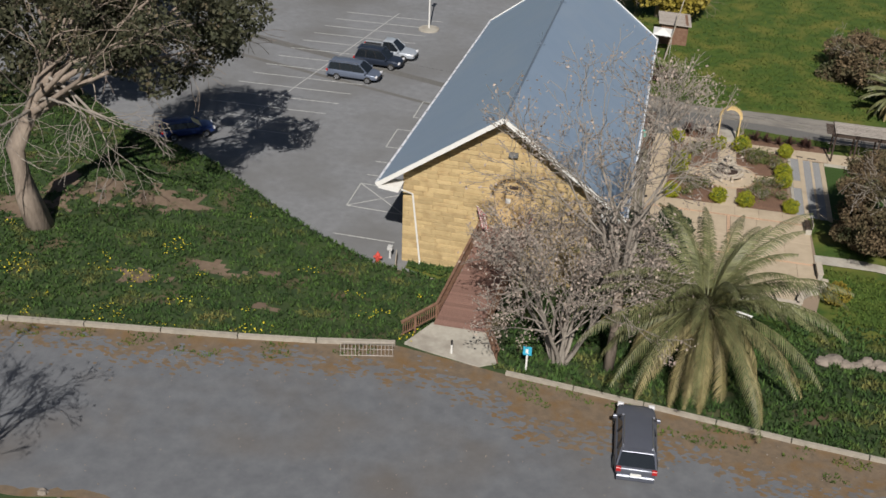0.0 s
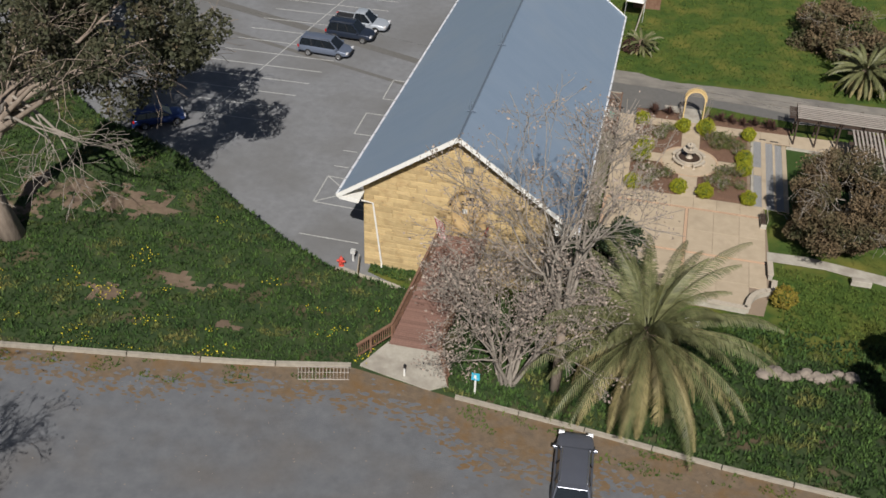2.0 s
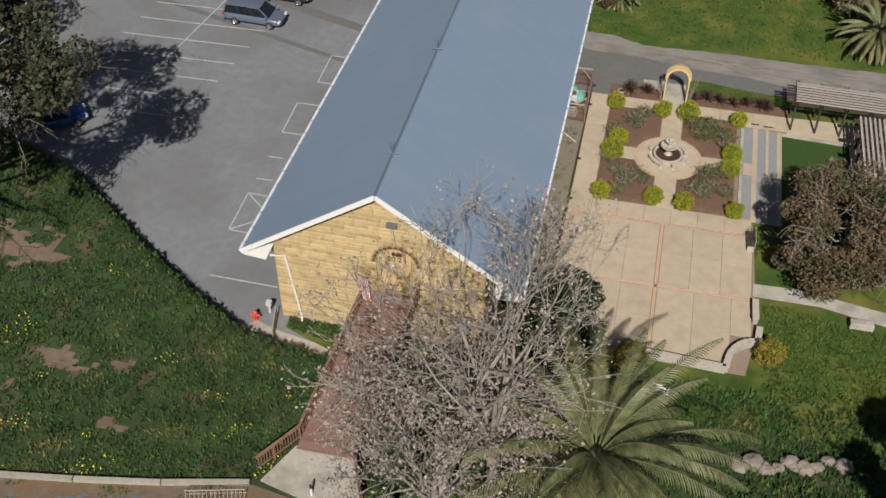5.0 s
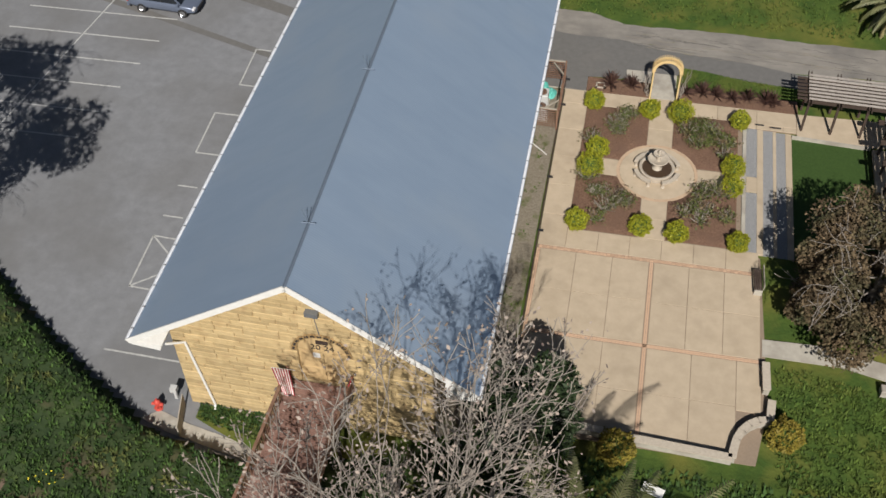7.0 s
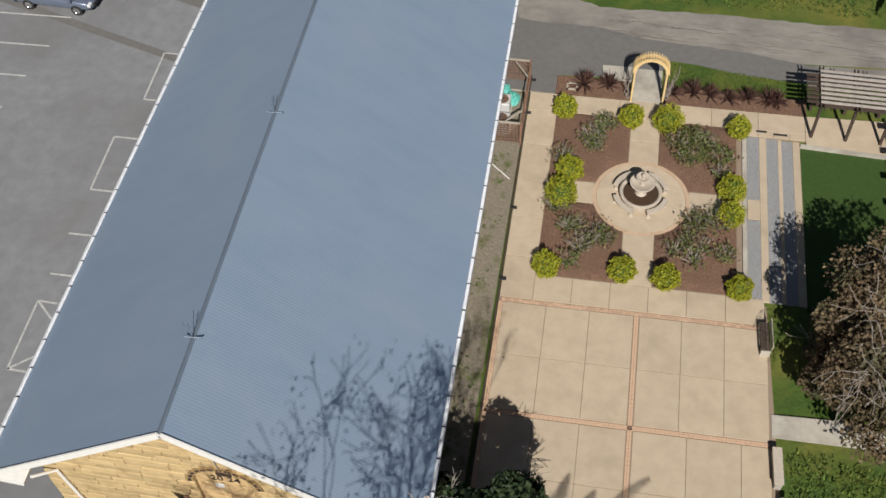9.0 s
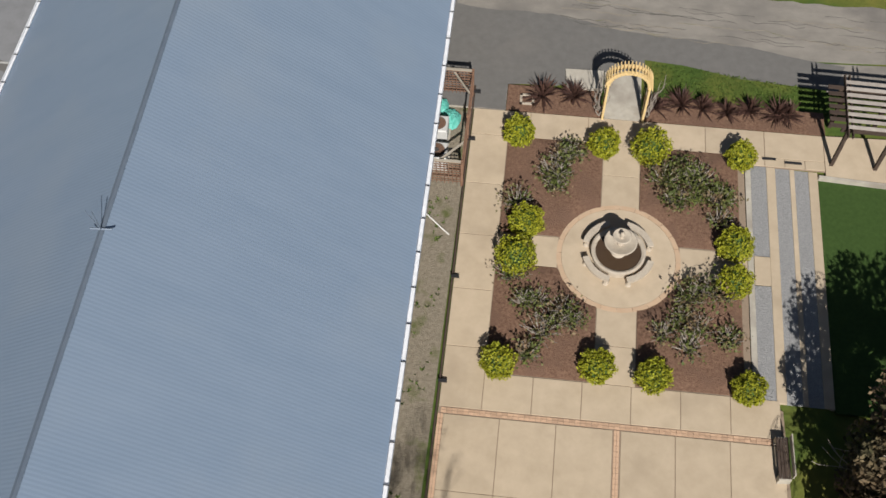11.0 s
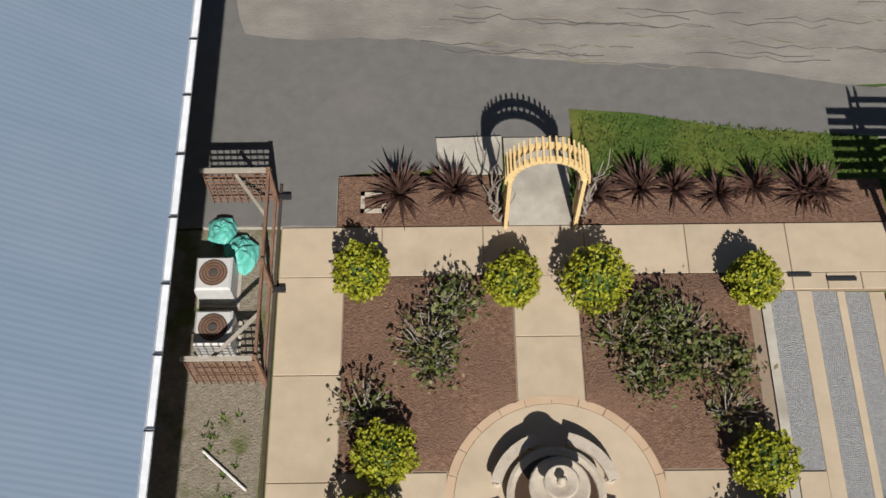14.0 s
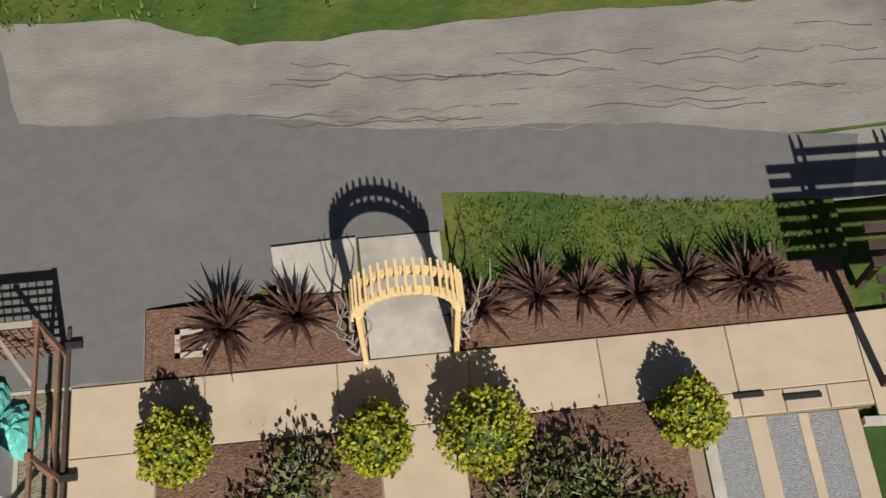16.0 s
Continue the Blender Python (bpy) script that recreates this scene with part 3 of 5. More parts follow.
        gutter = p("gutter", gut, M["gutter"], label="pale metal gutter")
        for i in range(28):
            y = Y0 + 0.6 + i * 1.31
            if y > Y1:
                break
            gx = CX + s * (half(y) + 0.05)
            p("gutter_bracket", MB().box(gx - 0.07, y, EAVE + 0.03, gx + 0.09, y + 0.03, EAVE + 0.05), M["black"], gutter)
    p("ridge_cap", MB().add([(CX - 0.09, Y0, RIDGE - 0.02), (CX, Y0, RIDGE + 0.045), (CX + 0.07, Y0, RIDGE - 0.02), (CX - 0.09, Y1, RIDGE - 0.02), (CX, Y1, RIDGE + 0.045), (CX + 0.07, Y1, RIDGE - 0.02)], [(0, 3, 4, 1), (1, 4, 5, 2)]), M["ridge"], label="dark metal ridge cap")
    for y in (-18.2, -7.75, 2.7):
        b = p("lightning_rod", MB().tube([(CX, y, RIDGE + 0.03), (CX, y, RIDGE + 0.95)], 0.018, 5).tube([(CX - 0.3, y, RIDGE + 0.05), (CX + 0.3, y + 0.04, RIDGE + 0.05)], 0.03, 5).tube([(CX, y, RIDGE + 0.05), (CX - 0.25, y + 0.1, RIDGE + 0.8)], 0.012, 5), M["ridge"], label="thin metal rod on a ridge clamp")
    # downpipe by the corner, wall lamp, conduit
    p("downpipe", MB().tube([(CX - 6.6, Y0 + 0.35, EAVE - 0.42), (CX - 6.0, WY0 - 0.12, EAVE - 0.95), (CX - 5.4, WY0 - 0.12, 0.25), (CX - 5.35, WY0 - 0.35, 0.08)], 0.065, 8), M["white"], label="white downpipe")
    lamp = p("wall_lamp", MB().box(-15.1, WY0 - 0.32, 9.1, -14.5, WY0 - 0.04, 9.36), M["lampgrey"], label="grey box floodlight")
    p("conduit", MB().tube([(-14.8, WY0 - 0.06, 9.1), (-14.65, WY0 - 0.06, 7.5)], 0.022, 6), M["lampgrey"], label="thin grey conduit")
    return h


hall()


# ---- ramp to the door ----
def ramp():
    x0, x1, ya, yb, za, zb = -16.45, -13.35, -20.75, -32.0, 3.72, 3.08
    rp = thing("entrance_ramp", "reddish-brown timber ramp bridging to the hall door", "ramp", at=(0, 0, 0))
    zz = lambda y: za + (y - ya) / (yb - ya) * (zb - za)
    skew = lambda y: 0.07 * (y - ya)
    n = 62
    w = (ya - yb) / n
    for i in range(n):
        y = ya - i * w
        mb = MB().beam((x0 + skew(y), y - w / 2, zz(y) - 0.02), (x1 + skew(y), y - w / 2, zz(y) - 0.02), w - 0.012, 0.045)
        part("plank", mb, M["deck"], rp)
    for x in (x0 + 0.15, (x0 + x1) / 2, x1 - 0.15):
        part("joist", MB().beam((x, ya, za - 0.16), (x + skew(yb), yb, zb - 0.16), 0.1, 0.22), M["darkwood"], rp)
    for y in (-23, -25.5, -28):
        for x in (x0 + 0.15 + skew(y), x1 - 0.15 + skew(y)):
            g = float(height(np.array(x), np.array(y)))
            part("support_post", MB().box(x - 0.08, y - 0.08, g - 0.3, x + 0.08, y + 0.08, zz(y) - 0.2), M["darkwood"], rp)
    for x, flare in ((x0, ((-17.2, -31.3), (-18.75, -33.6))), (x1, ((-14.1, -32.0), (-12.9, -34.8)))):
        rail = thing_part("railing", rp)
        runs = [((x, ya), flare[0]), (flare[0], flare[1])]
        for (ax, ay), (bx, by) in runs:
            ln = math.hypot(bx - ax, by - ay)
            ha, hb = max(zz(ay), ROAD_Z), max(zz(by), ROAD_Z)
            part("top_rail", MB().beam((ax, ay, ha + 1.02), (bx, by, hb + 1.02), 0.16, 0.05), M["rail"], rail)
            part("lower_rail", MB().beam((ax, ay, ha + 0.14), (bx, by, hb + 0.14), 0.05, 0.09), M["rail"], rail)
            part("upper_rail", MB().beam((ax, ay, ha + 0.93), (bx, by, hb + 0.93), 0.05, 0.1), M["rail"], rail)
            for k in range(int(ln / 1.7) + 1):
                s = min(1, k * 1.7 / ln)
                px_, py_, pz = ax + (bx - ax) * s, ay + (by - ay) * s, ha + (hb - ha) * s
                part("post", MB().box(px_ - 0.05, py_ - 0.05, pz - 0.25, px_ + 0.05, py_ + 0.05, pz + 1.0), M["rail"], rail)
            for k in range(int(ln / 0.17)):
                s = (k + 0.5) * 0.17 / ln
                px_, py_, pz = ax + (bx - ax) * s, ay + (by - ay) * s, ha + (hb - ha) * s
                part("baluster", MB().box(px_ - 0.02, py_ - 0.045, pz + 0.12, px_ + 0.02, py_ + 0.045, pz + 0.95), M["rail"], rail)
    return rp


def thing_part(name, parent):
    ob = new(name)
    ob.empty_display_size = 0.1
    ob.parent = parent
    return ob


ramp()
sheet("ramp_apron", [(-18.4, -34.2), (-17.3, -31.8), (-14.0, -31.8), (-13.0, -34.6), (-13.9, -35.3), (-16.4, -34.7)], ROAD_Z + 0.08, M["concrete"], "pale worn concrete apron at the foot of the ramp", 0.3)


def bollard(x, y):
    b = thing("bollard", "white and black bollard post at the ramp foot", "bollard", at=(x, y, ROAD_Z + 0.07))
    part("post", MB().lathe([(0.06, 0), (0.06, 0.62), (0.0, 0.62)], 10), M["white"], b, smooth=False)
    part("cap", MB().lathe([(0.065, 0.6), (0.065, 0.85), (0.04, 0.9), (0.0, 0.9)], 10), M["black"], b, "black cap")


bollard(-15.6, -34.5)


def flag(root, tip, fly, style):
    """A flag hanging from a short wall pole: stripes run along the fly, which droops from the outer part of the pole."""
    f = thing("flag_" + style[0], style[1], "flag", at=root)
    root, tip, fly = Vector(root), Vector(tip), Vector(fly)
    pole = tip - root
    part("pole", MB().tube([(0, 0, 0), tuple(pole)], 0.018, 6), M["white"], f, "white pole")
    n = style[4]

    def cloth(u0, u1, v0, v1, off=0.0):
        mb, k, w = MB(), 8, 2
        for i in range(k + 1):
            v = v0 + (v1 - v0) * i / k
            for q in range(w + 1):
                u = u0 + (u1 - u0) * q / w
                p = pole * (0.25 + style[2] * u * (1 - 0.35 * v)) + fly * v
                fold = 0.07 * v * math.sin(9 * u + 2.5 * v)
                mb.v.append((p.x + fold * 0.6 - off, p.y - fold - off, p.z + 0.05 * math.sin(5 * v) * u + off))
        for i in range(k):
            for q in range(w):
                a = i * (w + 1) + q
                mb.f.append((a, a + 1, a + w + 2, a + w + 1))
        return mb

    for i in range(n):
        part("stripe", cloth(i / n, (i + 1) / n, 0, 1), style[3][i % len(style[3])], f, smooth=True)
    if style[5]:
        part("canton", cloth(0.46, 1.0, 0, 0.42, 0.012), style[5], f, "dark blue canton", True)


flag((-16.15, -20.68, 4.4), (-16.9, -21.5, 5.6), (0.35, -0.75, -0.95), ("striped", "red and white striped flag with blue corner drooping", 0.75, (M["flagred"], M["white"]), 13, M["flagblue"]))
flag((-13.3, -20.68, 4.9), (-13.05, -21.25, 5.65), (-0.25, -0.35, -0.6), ("banner", "small dark and orange banner beside the door", 0.6, (M["black"], M["black"], M["orange"], M["flagred"]), 4, None))
flag((-13.4, -20.68, 4.2), (-13.3, -21.2, 4.8), (-0.2, -0.3, -0.4), ("pennant", "small blue and white pennant beside the door", 0.6, (M["white"], M["flagblue"], M["white"]), 3, None))

# ---- kerb timbers, rack, sign, hydrant ----
for i in range(8):
    xa, xb = -49.6 + i * 4.4, -49.6 + (i + 1) * 4.4 - 0.06
    if xb > -18.8:
        xb = -18.9
    if xb - xa < 0.5:
        continue
    ya, yb = (float(np.interp(x, KERB_X, KERB_Y)) for x in (xa, xb))
    solid("kerb_timber", MB().beam((xa, ya, ROAD_Z + 0.14), (xb, yb, ROAD_Z + 0.14 - 0.02 * (i % 2)), 0.24, 0.26), M["timber"], "weathered grey kerb timber edging the road", "timber", group="kerb timbers")
for i in range(6):
    xa, xb = -12.3 + i * 3.8, -12.3 + (i + 1) * 3.8 - 0.06
    ya, yb = (float(np.interp(x, KERB_X, KERB_Y)) for x in (xa, xb))
    solid("kerb_timber", MB().beam((xa, ya, ROAD_Z + 0.1), (xb, yb, ROAD_Z + 0.1), 0.22, 0.24), M["timber"], "weathered grey kerb timber edging the road", "timber", group="kerb timbers")


def bike_rack():
    r_ = thing("bicycle_rack", "low grey metal bicycle rack on the verge", "rack", at=(-20.2, -35.7, ROAD_Z + 0.01), rz=14)
    for z, y in ((0.04, -0.3), (0.04, 0.3), (0.75, 0.0)):
        part("bar", MB().tube([(-1.5, y, z), (1.5, y, z)], 0.025, 6), M["pergola"], r_)
    for k in range(15):
        x = -1.45 + k * 2.9 / 14
        part("hoop", MB().tube([(x, -0.3, 0.04), (x, 0, 0.75), (x, 0.3, 0.04)], 0.014, 5), M["pergola"], r_)


bike_rack()


def sign():
    s = thing("accessible_parking_sign", "blue and white sign on a white post", "sign", at=(-11.3, -34.8, ROAD_Z))
    part("post", MB().box(-0.05, -0.05, -0.2, 0.05, 0.05, 1.15), M["white"], s, "white post")
    b = part("board", MB().box(-0.24, -0.085, 1.05, 0.24, -0.055, 1.6), M["signblue"], s, "blue board")
    part("symbol", MB().box(-0.09, -0.092, 1.2, 0.05, -0.086, 1.45).box(-0.02, -0.092, 1.16, 0.12, -0.086, 1.2), M["white"], b, "white symbol bars")


sign()


def hydrant():
    h_ = thing("fire_hydrant", "red painted fire hydrant at the car park edge", "hydrant", at=(-23.6, -21.3, 0.0))
    part("barrel", MB().lathe([(0.2, 0), (0.2, 0.05), (0.14, 0.07), (0.14, 0.55), (0.17, 0.57), (0.17, 0.62), (0.13, 0.7), (0.05, 0.78), (0, 0.78)], 14), M["hydrant"], h_)
    part("nozzle", MB().tube([(-0.3, 0, 0.42), (0.3, 0, 0.42)], 0.085, 10), M["hydrant"], h_)
    part("nozzle", MB().tube([(0, 0, 0.4), (0, -0.28, 0.4)], 0.1, 10), M["hydrant"], h_)
    part("cap_nut", MB().lathe([(0.05, 0.77), (0.05, 0.85), (0, 0.85)], 6), M["hydrant"], h_)


hydrant()
solid("meter_post", MB().box(-23.0, -20.6, 0, -22.86, -20.46, 0.75).box(-23.1, -20.7, 0.7, -22.76, -20.4, 1.0), M["ac"], "small grey utility post beside the wall", "utility post")
solid("fence_panel", MB().beam((-22.4, -20.8, 0.45), (-22.0, -22.7, 0.45), 0.06, 0.9), M["timber"], "short grey board fence by the wall corner", "fence")
sheet("concrete_walk", [(-24.3, -22.0), (-22.9, -22.5), (-18.0, -23.5), (-17.2, -22.8), (-21.9, -21.9), (-23.5, -21.4)], 0.05, M["concrete"], "narrow concrete walk at the foot of the wall")

# ---- car park lines ----


def stripe(x0, y0, x1, y1, w=0.1):
    solid("parking_line", MB().beam((x0, y0, 0.016), (x1, y1, 0.016), w, 0.012), M["line"], "worn white painted parking line", "parking line", "structure", group="parking lines")


for a in (((-28.1, -10.2), (-23.6, -10.4)), ((-28.1, -14.0), (-23.6, -14.2)), ((-28.1, -10.2), (-28.1, -14.0)), ((-28.1, -10.2), (-23.6, -14.2)), ((-28.1, -14.0), (-23.6, -10.4)),
          ((-27.8, -18.3), (-23.2, -18.4)), ((-28.1, -6.1), (-26.9, -6.1)), ((-28.1, -8.6), (-26.9, -8.6)), ((-28.0, 0.5), (-28.0, -3.2)), ((-28.0, 0.5), (-25, 0.5)), ((-28.0, -3.2), (-25, -3.2)),
          ((-27.3, 3.4), (-27.3, 7.1)), ((-27.3, 3.4), (-25, 3.4)), ((-27.3, 7.1), (-25, 7.1))):
    stripe(*a[0], *a[1])
for i in range(14):
    y = -3.3 + i * 2.5
    x = -40.7 + 0.16 * y
    stripe(x - 5.4, y - 0.1, x - 0.1, y)
    stripe(x + 0.1, y, x + 5.5, y + 0.1)
stripe(-41.3, -4, -35.8, 30.5)
for i in range(9):
    stripe(-60.8, 9.7 + i * 2.6, -55, 9.7 + i * 2.6)
for i in range(12):
    solid("tar_seam", MB().tube([(-60 + i * 3.3, 19.5 - i * 0.42 + 0.3 * math.sin(i), 0.012), (-57 + i * 3.3, 19.2 - i * 0.42 + 0.3 * math.sin(i + 1), 0.012)], 0.012, 4), M["tar"], "dark tar seam in asphalt", "seam", "structure")
# darker worn driving bands
for k, (ya, yb, wd) in enumerate(((20.8, 10.0, 1.0), (15.8, 5.4, 0.5))):
    mb = MB()
    mb.prism([(-70, ya + 4), (-23, yb), (-23, yb + wd), (-70, ya + 4 + wd * 1.6)], 0.011, 0.0145)
    solid("drive_band", mb, M["newasphalt"], "darker worn band across the asphalt", "asphalt patch", "structure")

# ---- garden paving ----
PX0, PX1, BX, BY, PN = -6.3, 5.3, 4.75, 5.42, 6.75


def paving():
    base = solid("garden_paving", MB().prism([(PX0, -19.2), (5.9, -19.2), (6.5, -15.8), (6.1, -5.8), (5.0, -5.6), (5.0, 4.96), (8.3, 4.96), (8.3, PN), (PX0, PN)], -0.1, -0.03), M["joint"], "tan concrete paving with brick bands round garden beds", "paving", "structure")

    def slabs(x0, y0, x1, y1, nx, ny, g=0.012):
        for i in range(nx):
            for j in range(ny):
                a, b = x0 + (x1 - x0) * i / nx, x0 + (x1 - x0) * (i + 1) / nx
                c, e = y0 + (y1 - y0) * j / ny, y0 + (y1 - y0) * (j + 1) / ny
                part("paving_slab", MB().slab(a + g, c + g, b - g, e - g, -0.04, 0.0, 0.008), M["slab"], base)

    slabs(PX0, BY, 8.3, PN, 6, 1)                     # along the back
    slabs(PX0, -6.9, -BX, BY, 1, 5)                        # beside the hall
    slabs(-BX, -6.9, 6.0, -BY, 6, 1)                       # before the beds
    slabs(-0.76, 2.3, 0.76, BY, 1, 2)
    slabs(-0.76, -BY, 0.76, -2.3, 1, 2)
    slabs(-BX, -0.69, -2.36, 0.69, 1, 1)
    slabs(2.36, -0.69, 5.02, 0.69, 1, 1)
    slabs(5.26, -0.66, 5.9, 0.64, 1, 1)
    slabs(5.03, 4.97, 8.3, BY, 4, 1)
    slabs(-6.1, -12.87, 0.01, -7.17, 3, 2)                  # plaza
    slabs(0.29, -12.87, 6.1, -7.17, 3, 2)
    slabs(-6.1, -18.8, 0.01, -13.13, 3, 2)
    slabs(0.29, -18.8, 4.9, -13.13, 2, 2)
    slabs(4.9, -16.2, 6.15, -13.13, 1, 1)
    # brick bands
    bm_ = MB().box(0, 0, -0.04, 0.19, 0.09, -0.002).mesh("brick", M["brick"])

    def band(x0, y0, x1, y1):
        ln = math.hypot(x1 - x0, y1 - y0)
        ang = math.atan2(y1 - y0, x1 - x0)
        k = int(ln / 0.2)
        return [(x0 + (x1 - x0) * (i + 0.5) / k, y0 + (y1 - y0) * (i + 0.5) / k, ang) for i in range(k)]

    spots = band(0.15, -18.8, 0.15, -7.17) + band(-6.2, -7.03, 6.1, -7.03) + band(-6.2, -13.0, 6.1, -13.0) + band(-6.2, -18.8, -6.2, -7.17)
    rest = MB()
    for q, (x, y, a) in enumerate(spots):
        for s in (-1, 1):
            m = Matrix.Translation((x, y, 0)) @ Matrix.Rotation(a, 4, "Z") @ Matrix.Translation((-0.095, -0.045 + s * 0.052, 0))
            if -7.15 < y < -6.9:
                ob = part("brick", bm_, None, base)
                ob.matrix_world = m
            else:
                rest.box(0, 0, -0.04, 0.19, 0.09, -0.002, m)
    part("brick_bands", rest, M["brick"], base, kind="stuff")
    # round about the fountain: ring of bricks and a disc in segments
    part("disc", MB().lathe([(0.0, 0.002), (2.22, 0.002), (2.22, -0.04)], 72), M["slab"], base, "round concrete disc")
    for i in range(24):
        a0, a1 = math.pi / 12 * i + 0.003, math.pi / 12 * (i + 1) - 0.003
        arc_ = [a0 + (a1 - a0) * k / 4 for k in range(5)]
        part("ring_segment", MB().prism([(2.23 * math.cos(w), 2.23 * math.sin(w)) for w in reversed(arc_)] + [(2.42 * math.cos(w), 2.42 * math.sin(w)) for w in arc_], -0.04, 0.003), M["ring"], base)
    return base


def beds():
    for sx in (-1, 1):
        for sy in (-1, 1):
            mb = MB()
            n = 22
            X = np.linspace(0.78, BX - 0.02, n)
            Y = np.linspace(0.72, BY - 0.02, n)
            for i in range(n):
                for j in range(n):
                    x, y = X[i], Y[j]
                    e = min(1, (BX - x) * 2.5, (BY - y) * 2.5, (x - 0.76) * 2.5, (y - 0.7) * 2.5, max(0, (math.hypot(x, y) - 2.44) * 2.5))
                    z = 0.01 + 0.09 * max(0, e) + 0.03 * noise.noise((x * sx * 3, y * sy * 3, 0)) * e
                    mb.v.append((sx * x, sy * y, z if math.hypot(x, y) > 2.4 else -0.05))
            for i in range(n - 1):
                for j in range(n - 1):
                    q = (i * n + j, (i + 1) * n + j, (i + 1) * n + j + 1, i * n + j + 1)
                    mb.f.append(q if sx * sy > 0 else q[::-1])
            solid("planting_bed", mb, M["mulch"], "bark mulch planting bed with rose bushes", "planting bed", "structure", True)


paving()
beds()


# ---- fountain, arch, shrubs ----
def fountain():
    f = thing("fountain", "tiered cream cast stone fountain with brown water", "fountain", at=(-0.05, 0.05, 0.0))
    part("basin", MB().lathe([(0.0, 0.02), (0.98, 0.02), (1.0, 0.3), (1.06, 0.36), (1.06, 0.44), (0.98, 0.46), (0.9, 0.42), (0.86, 0.3), (0.0, 0.28)], 40), M["cream"], f, smooth=False)
    part("water", MB().lathe([(0.0, 0.37), (0.91, 0.37)], 36), M["water"], f, "still brown water")
    # four curved benches on scrolled feet round the basin
    for k in range(4):
        a0 = math.radians(90 * k + 8 + 45 - 37)
        a1 = a0 + math.radians(60)
        bench = MB()
        n = 10
        for i in range(n + 1):
            a = a0 + (a1 - a0) * i / n
            for r, z in ((1.18, 0.3), (1.42, 0.3), (1.42, 0.42), (1.18, 0.42)):
                bench.v.append((r * math.cos(a), r * math.sin(a), z))
        for i in range(n):
            for j in range(4):
                bench.f.append((4 * i + j, 4 * i + (j + 1) % 4, 4 * i + 4 + (j + 1) % 4, 4 * i + 4 + j))
        bench.f += [(3, 2, 1, 0), (4 * n, 4 * n + 1, 4 * n + 2, 4 * n + 3)]
        b = part("bench", bench, M["cream"], f, "curved cast stone bench")
        for a in (a0 + 0.08, a1 - 0.08):
            part("bench_foot", MB().lathe([(0.13, 0), (0.1, 0.06), (0.08, 0.2), (0.13, 0.3)], 8, 1.3 * math.cos(a), 1.3 * math.sin(a)), M["cream"], b)
    part("pedestal", MB().lathe([(0.3, 0.28), (0.3, 0.4), (0.19, 0.46), (0.15, 0.7), (0.24, 0.86), (0.2, 0.92)], 20), M["cream"], f, smooth=True)
    part("lower_bowl", MB().lathe([(0.16, 0.88), (0.4, 0.95), (0.6, 1.08), (0.64, 1.16), (0.58, 1.16), (0.42, 1.04), (0.0, 1.0)], 28), M["cream"], f, smooth=True)
    part("stem", MB().lathe([(0.14, 1.0), (0.1, 1.2), (0.15, 1.36), (0.11, 1.42)], 16), M["cream"], f, smooth=True)
    part("upper_bowl", MB().lathe([(0.1, 1.38), (0.28, 1.44), (0.37, 1.55), (0.32, 1.56), (0.2, 1.47), (0.0, 1.45)], 24), M["cream"], f, smooth=True)
    part("finial", MB().lathe([(0.09, 1.45), (0.05, 1.55), (0.11, 1.66), (0.07, 1.76), (0.0, 1.82)], 14), M["cream"], f, smooth=True)


fountain()


def garden_arch():
    g = thing("garden_arch", "pale yellow timber garden arch over the path", "arch", at=(-0.04, 6.75, 0.0))
    hw, leg, dep = 0.84, 2.2, 0.36
    for y in (0.0, dep):
        pts = [(-hw, y, 0), (-hw, y, leg)] + [(-hw * math.cos(math.radians(a)), y, leg + hw * math.sin(math.radians(a))) for a in range(12, 180, 12)] + [(hw, y, leg), (hw, y, 0)]
        mb = MB()
        for p, q in zip(pts, pts[1:]):
            mb.beam(p, q, 0.09, 0.17)
        part("frame", mb, M["archyellow"], g)
    for i, a in enumerate(range(0, 181, 9)):
        c, s = math.cos(math.radians(a)), math.sin(math.radians(a))
        part("rung", MB().beam((-(hw + 0.1) * c, -0.1, leg + (hw + 0.1) * s), (-(hw + 0.1) * c, dep + 0.16, leg + (hw + 0.1) * s), 0.045, 0.09), M["archyellow"], g)
    for s in (-1, 1):
        for k in range(7):
            part("side_slat", MB().beam((s * hw, 0, 0.3 + k * 0.28), (s * hw, dep, 0.3 + k * 0.28), 0.04, 0.05), M["archyellow"], g)


garden_arch()


def climber(x, y, seed):
    rng = random.Random(seed)
    c = thing("bare_climber", "bare grey climbing vine beside the arch", "vine", group="climbing vines", at=(x, y, 0))
    mb = MB()
    for k in range(7):
        p, pts = Vector((rng.uniform(-0.1, 0.1), rng.uniform(-0.1, 0.4), 0)), []
        for i in range(8):
            pts.append(p.copy())
            p += Vector((rng.uniform(-0.16, 0.16), rng.uniform(-0.12, 0.12), 0.3))
        mb.tube(pts, [0.03 - 0.003 * i for i in range(8)], 5)
    part("vine_stem", mb, M["twig"], c)


climber(-1.12, 6.95, 1)
climber(1.05, 6.95, 2)


